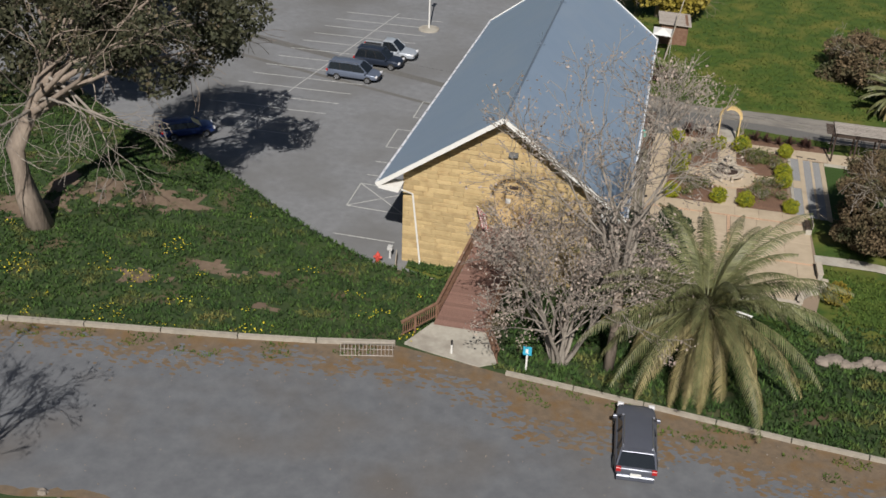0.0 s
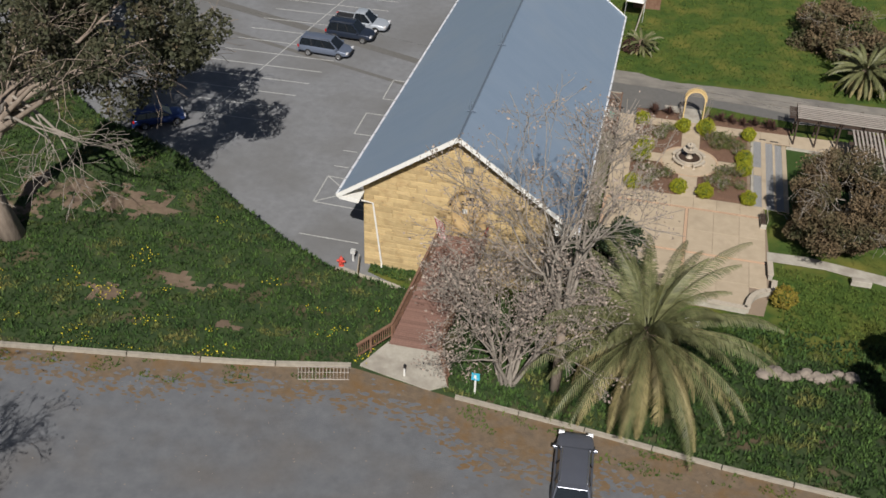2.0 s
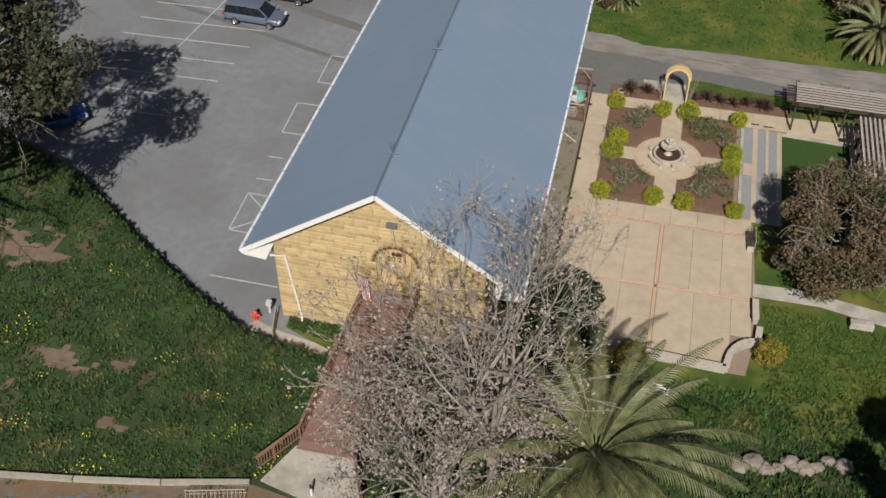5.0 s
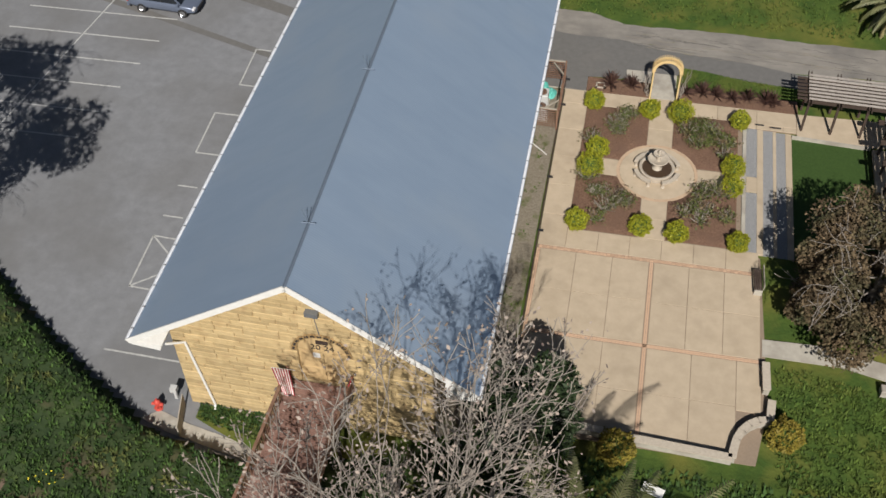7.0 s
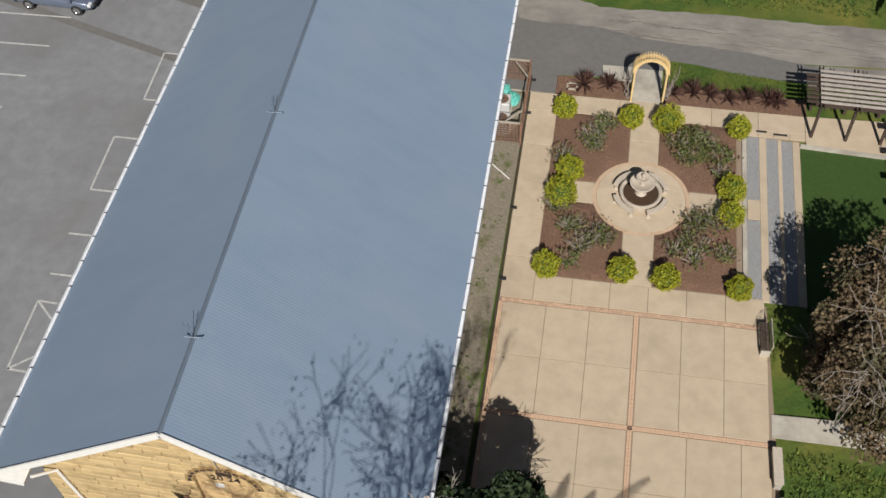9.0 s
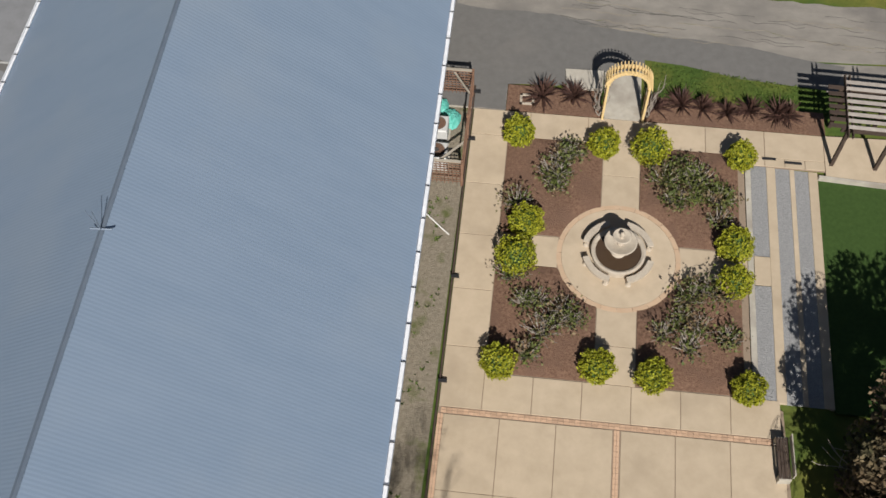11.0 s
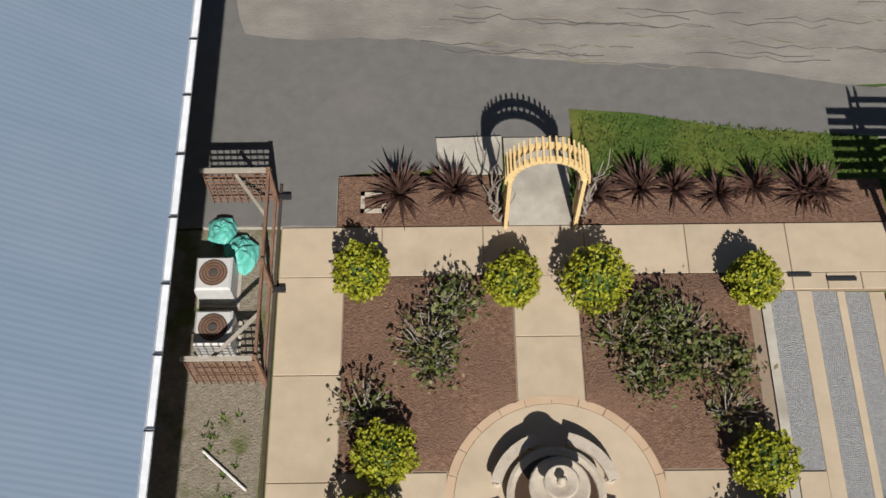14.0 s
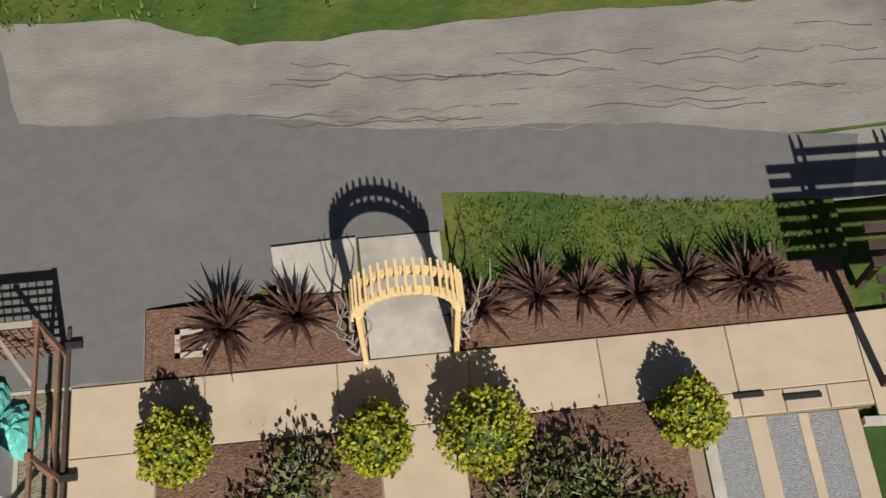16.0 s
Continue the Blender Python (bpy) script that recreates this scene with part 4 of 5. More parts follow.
def ball_shrub(x, y, r, seed, material="leafgold", label="round golden green clipped shrub beside the path", name="round_shrub", zc=None, group="round golden shrubs", n=2700, size=0.066):
    rng = np.random.default_rng(seed)
    s = thing(name, label, "shrub", group=group, at=(x, y, 0.0))
    zc = zc or r * 0.92
    d = rng.normal(size=(n, 3))
    d /= np.linalg.norm(d, axis=1)[:, None]
    lump = np.array([1 + 0.3 * noise.noise((a * 2.3 + seed, b * 2.3, c * 2.3)) + 0.14 * noise.noise((a * 6 + seed, b * 6, c * 6)) for a, b, c in d])
    rad = r * lump * rng.uniform(0.86, 1.02, size=n)
    c = d * rad[:, None] * np.array([1, 1, 0.92])
    c[:, 2] += zc
    c = c[c[:, 2] > 0.03]
    mb = MB()
    leaves(mb, c, size, rng, long=1.4)
    part("foliage", mb, M[material], s)
    # solid core in darker green: the shade between the leaves put into colour
    part("core", MB().lathe([(0.0, zc - r * 0.75), (r * 0.55, zc - r * 0.5), (r * 0.74, zc), (r * 0.5, zc + r * 0.55), (0.0, zc + r * 0.72)], 12), M["leafgreen"], s, "solid green core coloured as the shaded inside")
    part("stem", MB().tube([(0, 0, -0.05), (0.02, 0, zc - r * 0.6)], 0.05, 6), M["twig"], s)


SHRUBS = ((-4.3, 5.27, 0.6), (-0.78, 5.05, 0.58), (1.1, 4.97, 0.72), (4.78, 4.98, 0.56), (-3.71, 0.92, 0.62), (-3.98, -0.74, 0.74), (4.42, 0.69, 0.64), (4.37, -0.98, 0.6), (-4.32, -5.19, 0.6), (-0.69, -5.0, 0.6), (1.36, -5.17, 0.6), (4.77, -5.32, 0.56))
for i, (x, y, r) in enumerate(SHRUBS):
    ball_shrub(x, y, r * 1.07, 10 + i)


def rose_bush(x, y, r, seed, leafy=0.5):
    rng = random.Random(seed)
    nr = np.random.default_rng(seed)
    b = thing("rose_bush", "sparse rose bush with bare canes and green leaves", "shrub", group="rose bushes", at=(x, y, 0.05))
    mb, tips = MB(), []
    for k in range(28):
        a = rng.uniform(0, 2 * math.pi)
        p, v = Vector((0, 0, 0)), Vector((math.cos(a) * 0.9, math.sin(a) * 0.9, 1)).normalized()
        pts = [p.copy()]
        for i in range(4):
            v = (v + Vector((rng.uniform(-0.3, 0.3), rng.uniform(-0.3, 0.3), rng.uniform(-0.1, 0.1)))).normalized()
            p = p + v * r * 0.34
            pts.append(p.copy())
            tips.append(p + Vector((0, 0, 0.02)))
        mb.tube(pts, [0.022, 0.02, 0.016, 0.012, 0.008], 4)
    part("cane_work", mb, M["twig"], b)
    c = []
    for t_ in tips:
        for k in range(int(9 * leafy) + 1):
            c.append((t_.x + rng.gauss(0, 0.15), t_.y + rng.gauss(0, 0.15), max(0.02, t_.z + rng.gauss(0, 0.1))))
    mb = MB()
    leaves(mb, c, 0.085, nr)
    part("foliage", mb, M["leafrose"], b)


rr = random.Random(8)
for sx, sy, n, leafy in ((-1, 1, 7, 0.16), (1, 1, 9, 0.36), (-1, -1, 8, 0.2), (1, -1, 8, 0.22)):
    k = 0
    while k < n:
        x, y = rr.uniform(1.4, 4.2), rr.uniform(1.3, 4.7)
        if math.hypot(x, y) < 3.1 or x + y > 8.0:
            continue
        rose_bush(sx * x, sy * y, rr.uniform(0.45, 0.75), 100 + k + 20 * int(sx + 2 * sy + 5), leafy * rr.uniform(0.4, 1.4))
        k += 1


def flax(x, y, s, seed):
    rng = random.Random(seed)
    f = thing("flax_plant", "dark bronze flax plant in mulch", "plant", group="flax plants", at=(x, y, 0.02))
    mb = MB()
    for k in range(64):
        a, e = rng.uniform(0, 2 * math.pi), rng.uniform(0.25, 1.4)
        ln, w = s * rng.uniform(0.7, 1.15), 0.04
        pts = [(math.cos(a) * ln * u * math.cos(e + 0.1) * (0.5 + 0.5 * u), math.sin(a) * ln * u * math.cos(e + 0.1) * (0.5 + 0.5 * u), ln * math.sin(e) * (u - 0.35 * u * u * (1.4 - e))) for u in (0, 0.35, 0.7, 1.0)]
        o = len(mb.v)
        for i, q in enumerate(pts):
            ww = w * (1, 1.1, 0.8, 0.1)[i]
            mb.v += [(q[0] - math.sin(a) * ww, q[1] + math.cos(a) * ww, q[2]), (q[0] + math.sin(a) * ww, q[1] - math.cos(a) * ww, q[2])]
        mb.f += [(o + 2 * i, o + 2 * i + 1, o + 2 * i + 3, o + 2 * i + 2) for i in range(3)]
    part("foliage", mb, M["flax"], f, kind="stuff")


for i, (x, s) in enumerate(((-3.45, 1.15), (-2.1, 1.05), (1.35, 0.85), (2.45, 1.05), (3.3, 0.9), (4.35, 0.8), (5.3, 0.9), (6.45, 1.05), (6.9, 0.9))):
    flax(x, 7.6 + 0.12 * math.sin(i * 2.3), s, 60 + i)
sheet("mulch_strip", [(-4.95, 6.78), (-0.95, 6.78), (-0.95, 8.15), (-4.95, 8.15)], 0.02, M["mulch"], "strip of bark mulch beside the arch", category="planting bed")
sheet("mulch_strip", [(0.9, 6.78), (8.4, 6.78), (8.4, 7.95), (0.9, 8.1)], 0.02, M["mulch"], "strip of bark mulch planted with dark flax", category="planting bed")
sheet("arch_path", [(-0.8, 6.77), (0.74, 6.77), (0.74, 9.25), (-0.85, 9.25)], 0.015, M["concrete"], "pale concrete path passing under the arch")
sheet("concrete_pad", [(-2.45, 8.2), (-0.9, 8.2), (-0.9, 9.25), (-2.55, 9.2)], 0.1, M["concrete"], "pale concrete pad beside the lane", 0.15)
sheet("grass_strip", [(0.95, 8.1), (8.6, 7.95), (8.6, 9.2), (5.0, 9.45), (2.6, 9.95), (0.85, 10.1)], 0.02, M["grass"], "strip of green grass beside the lane", category="grass")
sheet("lane_kerb", [(-8.2, 6.72), (-6.3, 6.72), (-6.3, 6.77), (-8.2, 6.77)], 0.03, M["concrete"], "thin concrete kerb at the lane end")
solid("valve_box_frame", MB().box(-4.4, 7.12, 0, -3.78, 7.22, 0.07).box(-4.4, 7.58, 0, -3.78, 7.68, 0.07).box(-4.4, 7.12, 0, -4.3, 7.68, 0.07).box(-3.88, 7.12, 0, -3.78, 7.68, 0.07), M["cream"], "small square white frame in the mulch", "frame")

# ---- lane behind the garden ----
lane_n = [(x, 14.2 + 0.1 * math.sin(x * 0.5) + (0.9 if x < -5.5 else 0)) for x in np.linspace(-30, 90, 50)]
rl_ = random.Random(12)


def rough_edge(poly, step=0.5, amp=0.07):
    """The same outline with a broken, uneven edge."""
    out = []
    for (ax, ay), (bx, by) in zip(poly, poly[1:] + poly[:1]):
        n = max(1, int(min(60, math.hypot(bx - ax, by - ay) / step)))
        out += [(ax + (bx - ax) * i / n + (rl_.uniform(-amp, amp) if i else 0), ay + (by - ay) * i / n + (rl_.uniform(-amp, amp) if i else 0)) for i in range(n)]
    return out


lane_s = [(-30, 9.0), (-9.76, 9.0), (-9.76, 6.77), (-4.97, 6.77), (-4.97, 8.4), (-2.9, 9.2), (0.85, 9.95), (2.6, 9.85), (5.0, 9.4), (8.6, 9.15), (20, 9.4), (90, 9.6)]
sheet("lane", lane_s + rough_edge(lane_n[::-1] + [(-30, 9.1)], 0.5, 0.12)[:-1], 0.008, M["lane"], "worn pale asphalt lane with cracks", category="road")
sheet("asphalt_patch", rough_edge([(-9.75, 6.78), (-4.98, 6.78), (-4.98, 8.2), (-2.9, 8.3), (-0.9, 9.3), (0.85, 9.3), (0.9, 10.05), (3.0, 9.8), (5.8, 9.35), (9, 9.2), (9.5, 10.6), (4.4, 11.4), (-0.2, 11.7), (-3.3, 12.4), (-6.2, 12.4), (-7.6, 12.6), (-8.3, 14.9), (-9.75, 14.9)], 0.5, 0.05), 0.0125, M["newasphalt"], "newer dark asphalt patch on the lane", 0.03, category="asphalt patch")
rk = random.Random(5)
for k in range(44):
    x, y = rk.uniform(-3, 16), rk.uniform(11.5, 13.5)
    pts = []
    for i in range(rk.randint(4, 11)):
        pts.append((x + i * 0.42, y + rk.uniform(-0.1, 0.1) - 0.03 * i, 0.008))
    solid("lane_crack", MB().tube(pts, [rk.uniform(0.006, 0.018) for _ in pts], 4), M["tar"] if k % 3 else M["strip"], "dark irregular crack in the lane", "crack", "structure")

# ---- steps and lawn east of the beds ----
sheet("step_edge", [(5.03, -5.5), (5.25, -5.5), (5.25, 5.0), (5.03, 5.0)], -0.004, M["concrete"], "pale stone edging beside gravel step", 0.1)
for i, (xa, xb, xc) in enumerate(((5.26, 5.89, 6.26), (6.27, 6.85, 7.05), (7.06, 7.62, 8.0))):
    z = -0.03 - 0.05 * i
    for ya, yb in (((-5.5, -0.68), (0.66, 4.95)) if i == 0 else ((-5.5, 4.95),)):
        sheet("gravel_tread", [(xa, ya), (xb, ya), (xb, yb), (xa, yb)], z, M["gravel"], "grey gravel filled step tread", 0.1)
    solid("step_riser", MB().slab(xb + 0.005, -5.5, xc, 4.95, -0.3, z + 0.015, 0.015), M["slab"], "tan concrete step edge", "step", "structure")
for xa, xb, y in ((5.75, 6.3, 5.3), (6.65, 7.35, 5.18)):
    solid("step_bar", MB().box(xa, y, 0.0, xb, y + 0.09, 0.05), M["black"], "dark flat bar let into the paving by the steps", "drain bar", group="step bars")
sheet("lawn", [(8.02, -0.9), (8.02, 4.6), (12.7, 4.35), (12.9, -5.6), (8.02, -5.6)], -0.2, M["lawn"], "short dark green mown lawn", 0.1, category="lawn")
sheet("pergola_paving", [(8.31, 4.75), (13.4, 4.5), (16.5, 4.8), (16.5, 7.0), (8.31, 6.75)], 0.0, M["slab"], "tan concrete paving beneath the pergola", 0.1)
sheet("pergola_kerb", [(8.02, 4.61), (12.7, 4.36), (12.7, 4.49), (8.02, 4.74)], 0.01, M["concrete"], "pale concrete kerb beside the lawn", 0.3)
sheet("side_paving", [(12.8, -5.6), (15.6, -5.6), (15.6, 4.3), (12.8, 4.3)], -0.01, M["slab"], "tan concrete walk under the side pergola", 0.2)


def pergola(name, at, rz, nx, bays):
    g = thing(name, "dark timber pergola with pale weathered roof slats", "pergola", group="pergolas", at=at, rz=rz)
    ln, dp, zt = bays * 1.75, 2.2, 2.45
    for k in range(bays + 1):
        x = k * 1.75
        for y in (0.12, dp - 0.12):
            part("post", MB().box(x - 0.07, y - 0.07, 0, x + 0.07, y + 0.07, zt), M["darkwood"], g)
        for dx in (-0.09, 0.09):
            part("rafter", MB().beam((x + dx, -0.35, zt + 0.08), (x + dx, dp + 0.55, zt + 0.08), 0.045, 0.2), M["darkwood"], g)
    for y in (0.12, dp - 0.12):
        part("beam", MB().beam((-0.3, y, zt - 0.1), (ln + 0.3, y, zt - 0.1), 0.09, 0.2), M["darkwood"], g)
    n = 8
    for k in range(n):
        y = 0.05 + k * (dp + 0.05) / (n - 1)
        part("slat", MB().beam((-0.1, y, zt + 0.21), (ln + 0.4, y, zt + 0.21), 0.15, 0.045), M["pergola"], g)
        # added dark layer that fills the gaps, so the cast shadow is nearly solid
        if k < n - 1:
            part("under_slat", MB().beam((-0.75, y + 0.16, zt + 0.02), (ln + 0.4, y + 0.16, zt + 0.02), 0.17, 0.045), M["darkwood"], g, "dark slat added to close the gaps in the pergola shadow")


pergola("pergola", (8.55, 5.2, 0), -1.5, 0, 4)
pergola("side_pergola", (15.2, -4.8, -0.02), 90, 0, 5)


def bench(x, y, rz):
    b = thing("garden_bench", "dark slatted bench with pale concrete ends at plaza edge", "bench", group="plaza benches", at=(x, y, 0), rz=rz)
    for k in range(4):
        part("slat", MB().box(-0.75, -0.2 + k * 0.11, 0.4, 0.75, -0.11 + k * 0.11, 0.44), M["darkwood"], b)
    for s in (-0.7, 0.7):
        part("leg", MB().box(s - 0.09, -0.2, 0, s + 0.09, 0.24, 0.4), M["concrete"], b)
    part("backrest", MB().box(-0.75, 0.24, 0.5, 0.75, 0.28, 0.85), M["concrete"], b)


bench(5.9, -7.75, -88)


def low_wall(pts, name="low_wall"):
    w = MB()
    for (ax, ay), (bx, by) in zip(pts, pts[1:]):
        w.beam((ax, ay, 0.22), (bx, by, 0.22), 0.3, 0.44)
    c = solid(name, w, M["concrete"], "low pale concrete seat wall round the plaza", "wall", "structure")
    cap = MB()
    for (ax, ay), (bx, by) in zip(pts, pts[1:]):
        cap.beam((ax, ay, 0.475), (bx, by, 0.475), 0.4, 0.07)
    part("coping", cap, M["cream"], c)


low_wall([(-2.95, -18.75), (-0.2, -19.0), (4.7, -19.25)])
low_wall([(4.7, -19.25)] + [(6.5 - 1.75 * math.cos(math.radians(a)), -19.1 + 2.3 * math.sin(math.radians(a))) for a in range(8, 91, 16)])
low_wall([(6.5, -16.8), (6.6, -15.6)])
low_wall([(6.35, -15.0), (6.3, -13.3)])
sheet("side_path", [(6.2, -12.6), (6.2, -11.5), (9.2, -11.4), (17, -12.8), (27, -15), (27, -16.3), (17, -14.1), (10.3, -12.6)], 0.01, M["concrete"], "pale concrete path through the grass")
solid("park_bench_slab", MB().slab(12.0, -14.1, 13.4, -13.6, 0.0, 0.45, 0.03), M["concrete"], "low concrete bench block on the grass", "bench")

# strip of weeds beside the hall, edging, machine enclosure
sheet("gravel_strip", [(-9.75, -20.6), (-6.6, -18.6), (-6.4, 6.7), (-9.75, 6.7)], -0.005, M["strip"], "weedy gravel strip beside the hall")
solid("paving_edge", MB().beam((-6.36, -18.9, 0.03), (-6.36, 7.9, 0.03), 0.07, 0.12), M["darkwood"], "dark timber edging beside the paving", "edging", "structure")
for y in (7.5, 5.0, -1.6, -6.0):
    solid("path_light", MB().box(-6.42, y, 0.05, -6.1, y + 0.1, 0.16), M["black"], "small black path light on the edging", "light", group="path lights")


def enclosure():
    e = thing("machine_enclosure", "weathered timber lattice enclosure round air conditioners", "fence", at=(-7.3, 5.25, 0))
    for y in (-2.5, 2.15):
        for k in range(9):
            part("lattice_slat", MB().beam((-0.7, y, 0.25 + k * 0.16), (0.85, y, 0.25 + k * 0.16), 0.02, 0.05), M["rail"], e)
        for k in range(10):
            part("lattice_slat", MB().beam((-0.65 + k * 0.165, y - 0.03, 0.15), (-0.65 + k * 0.165, y - 0.03, 1.6), 0.02, 0.05), M["rail"], e)
        part("top_bar", MB().beam((-0.72, y, 1.64), (0.88, y, 1.64), 0.1, 0.06), M["timber"], e)
    for y in (-2.5, -0.2, 2.15):
        part("post", MB().box(0.82, y - 0.05, 0, 0.92, y + 0.05, 1.7), M["rail"], e)
    part("side_rail", MB().beam((0.87, -2.5, 1.55), (0.87, 2.15, 1.55), 0.06, 0.12), M["rail"], e)
    part("side_rail", MB().beam((0.87, -2.5, 0.4), (0.87, 2.15, 0.4), 0.06, 0.12), M["rail"], e)
    part("brace", MB().beam((0.1, 2.1, 1.5), (0.87, 1.0, 1.5), 0.07, 0.07), M["timber"], e)
    part("brace", MB().beam((-0.1, -2.45, 1.5), (0.87, -1.4, 1.5), 0.07, 0.07), M["timber"], e)


enclosure()


def ac_unit(x, y):
    a = thing("air_conditioner", "pale grey outdoor air conditioner with top fan", "air conditioner", group="air conditioners", at=(x, y, 0))
    part("cabinet", MB().slab(-0.42, -0.42, 0.42, 0.42, 0.05, 0.86, 0.05), M["ac"], a)
    part("base", MB().box(-0.5, -0.5, -0.05, 0.5, 0.5, 0.05), M["concrete"], a)
    g = MB()
    for r_ in (0.1, 0.17, 0.24, 0.31):
        g.lathe([(r_ - 0.012, 0.885), (r_ + 0.012, 0.885)], 20)
    part("fan_guard", g, M["darkwood"], a, "round wire fan guard")
    part("fan_well", MB().lathe([(0.0, 0.868), (0.33, 0.868)], 20), M["rail"], a, "dark fan opening")
    part("hub", MB().lathe([(0.08, 0.86), (0.08, 0.9), (0.0, 0.9)], 12), M["chrome"], a)


ac_unit(-7.66, 5.15)
ac_unit(-7.56, 3.8)


def crumpled(name, x, y, s, material, label, cat, seed):
    mb = MB()
    n, k = 14, 8
    for i in range(n):
        for j in range(k):
            a, b = 2 * math.pi * i / n, math.pi / 2 * j / (k - 1)
            r_ = s * (1 + 0.35 * noise.noise((math.cos(a) * 2 + seed, math.sin(a) * 2, b * 2)))
            mb.v.append((x + r_ * math.cos(a) * math.cos(b), y + r_ * math.sin(a) * math.cos(b) * 1.2, 0.02 + r_ * 0.95 * math.sin(b)))
    for i in range(n):
        for j in range(k - 1):
            mb.f.append((i * k + j, ((i + 1) % n) * k + j, ((i + 1) % n) * k + j + 1, i * k + j + 1))
    solid(name, mb, M[material], label, cat, smooth=False)


crumpled("tarp", -7.7, 6.6, 0.34, "teal", "crumpled teal plastic tarp bundle", "tarp", 1)
crumpled("tarp", -7.2, 5.98, 0.4, "teal", "crumpled teal plastic tarp bundle", "tarp", 4)
solid("white_pipe", MB().tube([(-7.7, 1.2, 0.06), (-6.7, 0.32, 0.06)], 0.03, 6), M["white"], "white plastic pipe lying on gravel", "pipe")
solid("white_board", MB().beam((0.6, -21.5, 0.42), (1.6, -21.8, 0.38), 0.5, 0.06), M["white"], "white board lying in the grass", "board")


# ---- vehicles ----
def car(name, label, at, rz, L, W, H, colour, style):
    """style: van, suv, pickup. Length along +x (front), wheels on z = 0."""
    c = thing(name, label, "car", group="parked vehicles" if at[2] < 1 else "", at=at, rz=rz)
    paint_m = paint(name + "_paint", colour)
    belt, nose = (0.98, 0.98) if style != "van" else (1.02, 0.95)
    # stations: x, half width, sill, shoulder height
    st = [(-0.5, 0.80, 0.42, belt - 0.12), (-0.485, 0.9, 0.3, belt), (-0.4, 0.98, 0.24, belt + 0.02), (-0.1, 1.0, 0.22, belt + 0.01), (0.2, 1.0, 0.22, belt - 0.01), (0.36, 0.97, 0.24, nose - 0.02), (0.46, 0.88, 0.28, nose - 0.14), (0.5, 0.72, 0.38, nose - 0.3)]
    mb = MB()
    for sx, hw, s0, s1 in st:
        x, w = sx * L, hw * W / 2
        mb.v += [(x, -w * 0.93, s0), (x, -w, (s0 + s1) * 0.45), (x, -w * 0.97, s1 - 0.06), (x, -w * 0.86, s1), (x, w * 0.86, s1), (x, w * 0.97, s1 - 0.06), (x, w, (s0 + s1) * 0.45), (x, w * 0.93, s0)]
    k = 8
    for i in range(len(st) - 1):
        for j in range(k):
            mb.f.append((i * k + j, i * k + (j + 1) % k, (i + 1) * k + (j + 1) % k, (i + 1) * k + j))
    mb.f += [tuple(reversed(range(k))), tuple((len(st) - 1) * k + j for j in range(k))]
    mb.f = [q[::-1] for q in mb.f]
    body = part("body", mb, paint_m, c, smooth=True)
    rnd_ = body.modifiers.new("rounding", "SUBSURF")
    rnd_.levels = rnd_.render_levels = 2
    # cabin: glass band with painted roof above
    if style == "van":
        xs = (-0.48, -0.44, 0.14, 0.3)
    elif style == "suv":
        xs = (-0.47, -0.39, 0.08, 0.24)
    else:
        xs = (-0.12, -0.07, 0.1, 0.25)
    b0, rt = belt - 0.005, H
    wb, wr = W / 2 * 0.87, W / 2 * 0.7
    gl = MB().add([(xs[0] * L, -wb, b0), (xs[3] * L, -wb, b0), (xs[3] * L, wb, b0), (xs[0] * L, wb, b0), (xs[1] * L, -wr, rt - 0.06), (xs[2] * L, -wr, rt - 0.06), (xs[2] * L, wr, rt - 0.06), (xs[1] * L, wr, rt - 0.06)],
                  [(0, 1, 5, 4), (1, 2, 6, 5), (2, 3, 7, 6), (3, 0, 4, 7)])
    part("window_band", gl, M["glass"], c, "dark tinted glass")
    n = 6
    rf = MB()
    for i in range(n + 1):
        u = i / n
        x = xs[1] * L * (1 - u) + xs[2] * L * u + (-0.03 if i == 0 else 0.03 if i == n else 0)
        z = rt - 0.05 + 0.05 * math.sin(math.pi * u)
        rf.v += [(x, -wr - 0.03, z - 0.05), (x, -wr + 0.08, z), (x, wr - 0.08, z), (x, wr + 0.03, z - 0.05)]
    for i in range(n):
        for j in range(3):
            rf.f.append((4 * i + j, 4 * i + 4 + j, 4 * i + 5 + j, 4 * i + 1 + j))
    roof = part("roof", rf, paint_m, c, smooth=True)
    for y in (-1, 1):
        for a, b in ((xs[0] + 0.005, xs[1]), (xs[3] - 0.005, xs[2])):
            part("pillar", MB().beam((a * L, y * wb, b0), (b * L, y * (wr + 0.01), rt - 0.06), 0.08, 0.07), paint_m, c)
        for u in ((0.33, 0.66) if style != "pickup" else (0.5,)):
            xb = (xs[0] + (xs[3] - xs[0]) * u) * L
            xt = (xs[1] + (xs[2] - xs[1]) * u) * L
            part("pillar", MB().beam((xb, y * (wb + 0.005), b0), (xt, y * (wr + 0.012), rt - 0.06), 0.07, 0.05), M["black"], c)
        if style != "pickup":
            part("roof_rail", MB().tube([(xs[1] * L + 0.1, y * (wr - 0.05), rt + 0.03), (xs[2] * L - 0.1, y * (wr - 0.05), rt + 0.03)], 0.02, 6), M["chrome"], roof)
        part("mirror", MB().slab((xs[3] - 0.03) * L - 0.1, y * (wb + 0.16) - 0.1, (xs[3] - 0.03) * L + 0.08, y * (wb + 0.16) + 0.1, belt - 0.02, belt + 0.16, 0.03), paint_m, c)
        part("headlight", MB().slab(0.455 * L, y * W * 0.37 - 0.16, 0.492 * L, y * W * 0.37 + 0.16, nose - 0.3, nose - 0.14, 0.03), M["lamp"], c, "clear headlight")
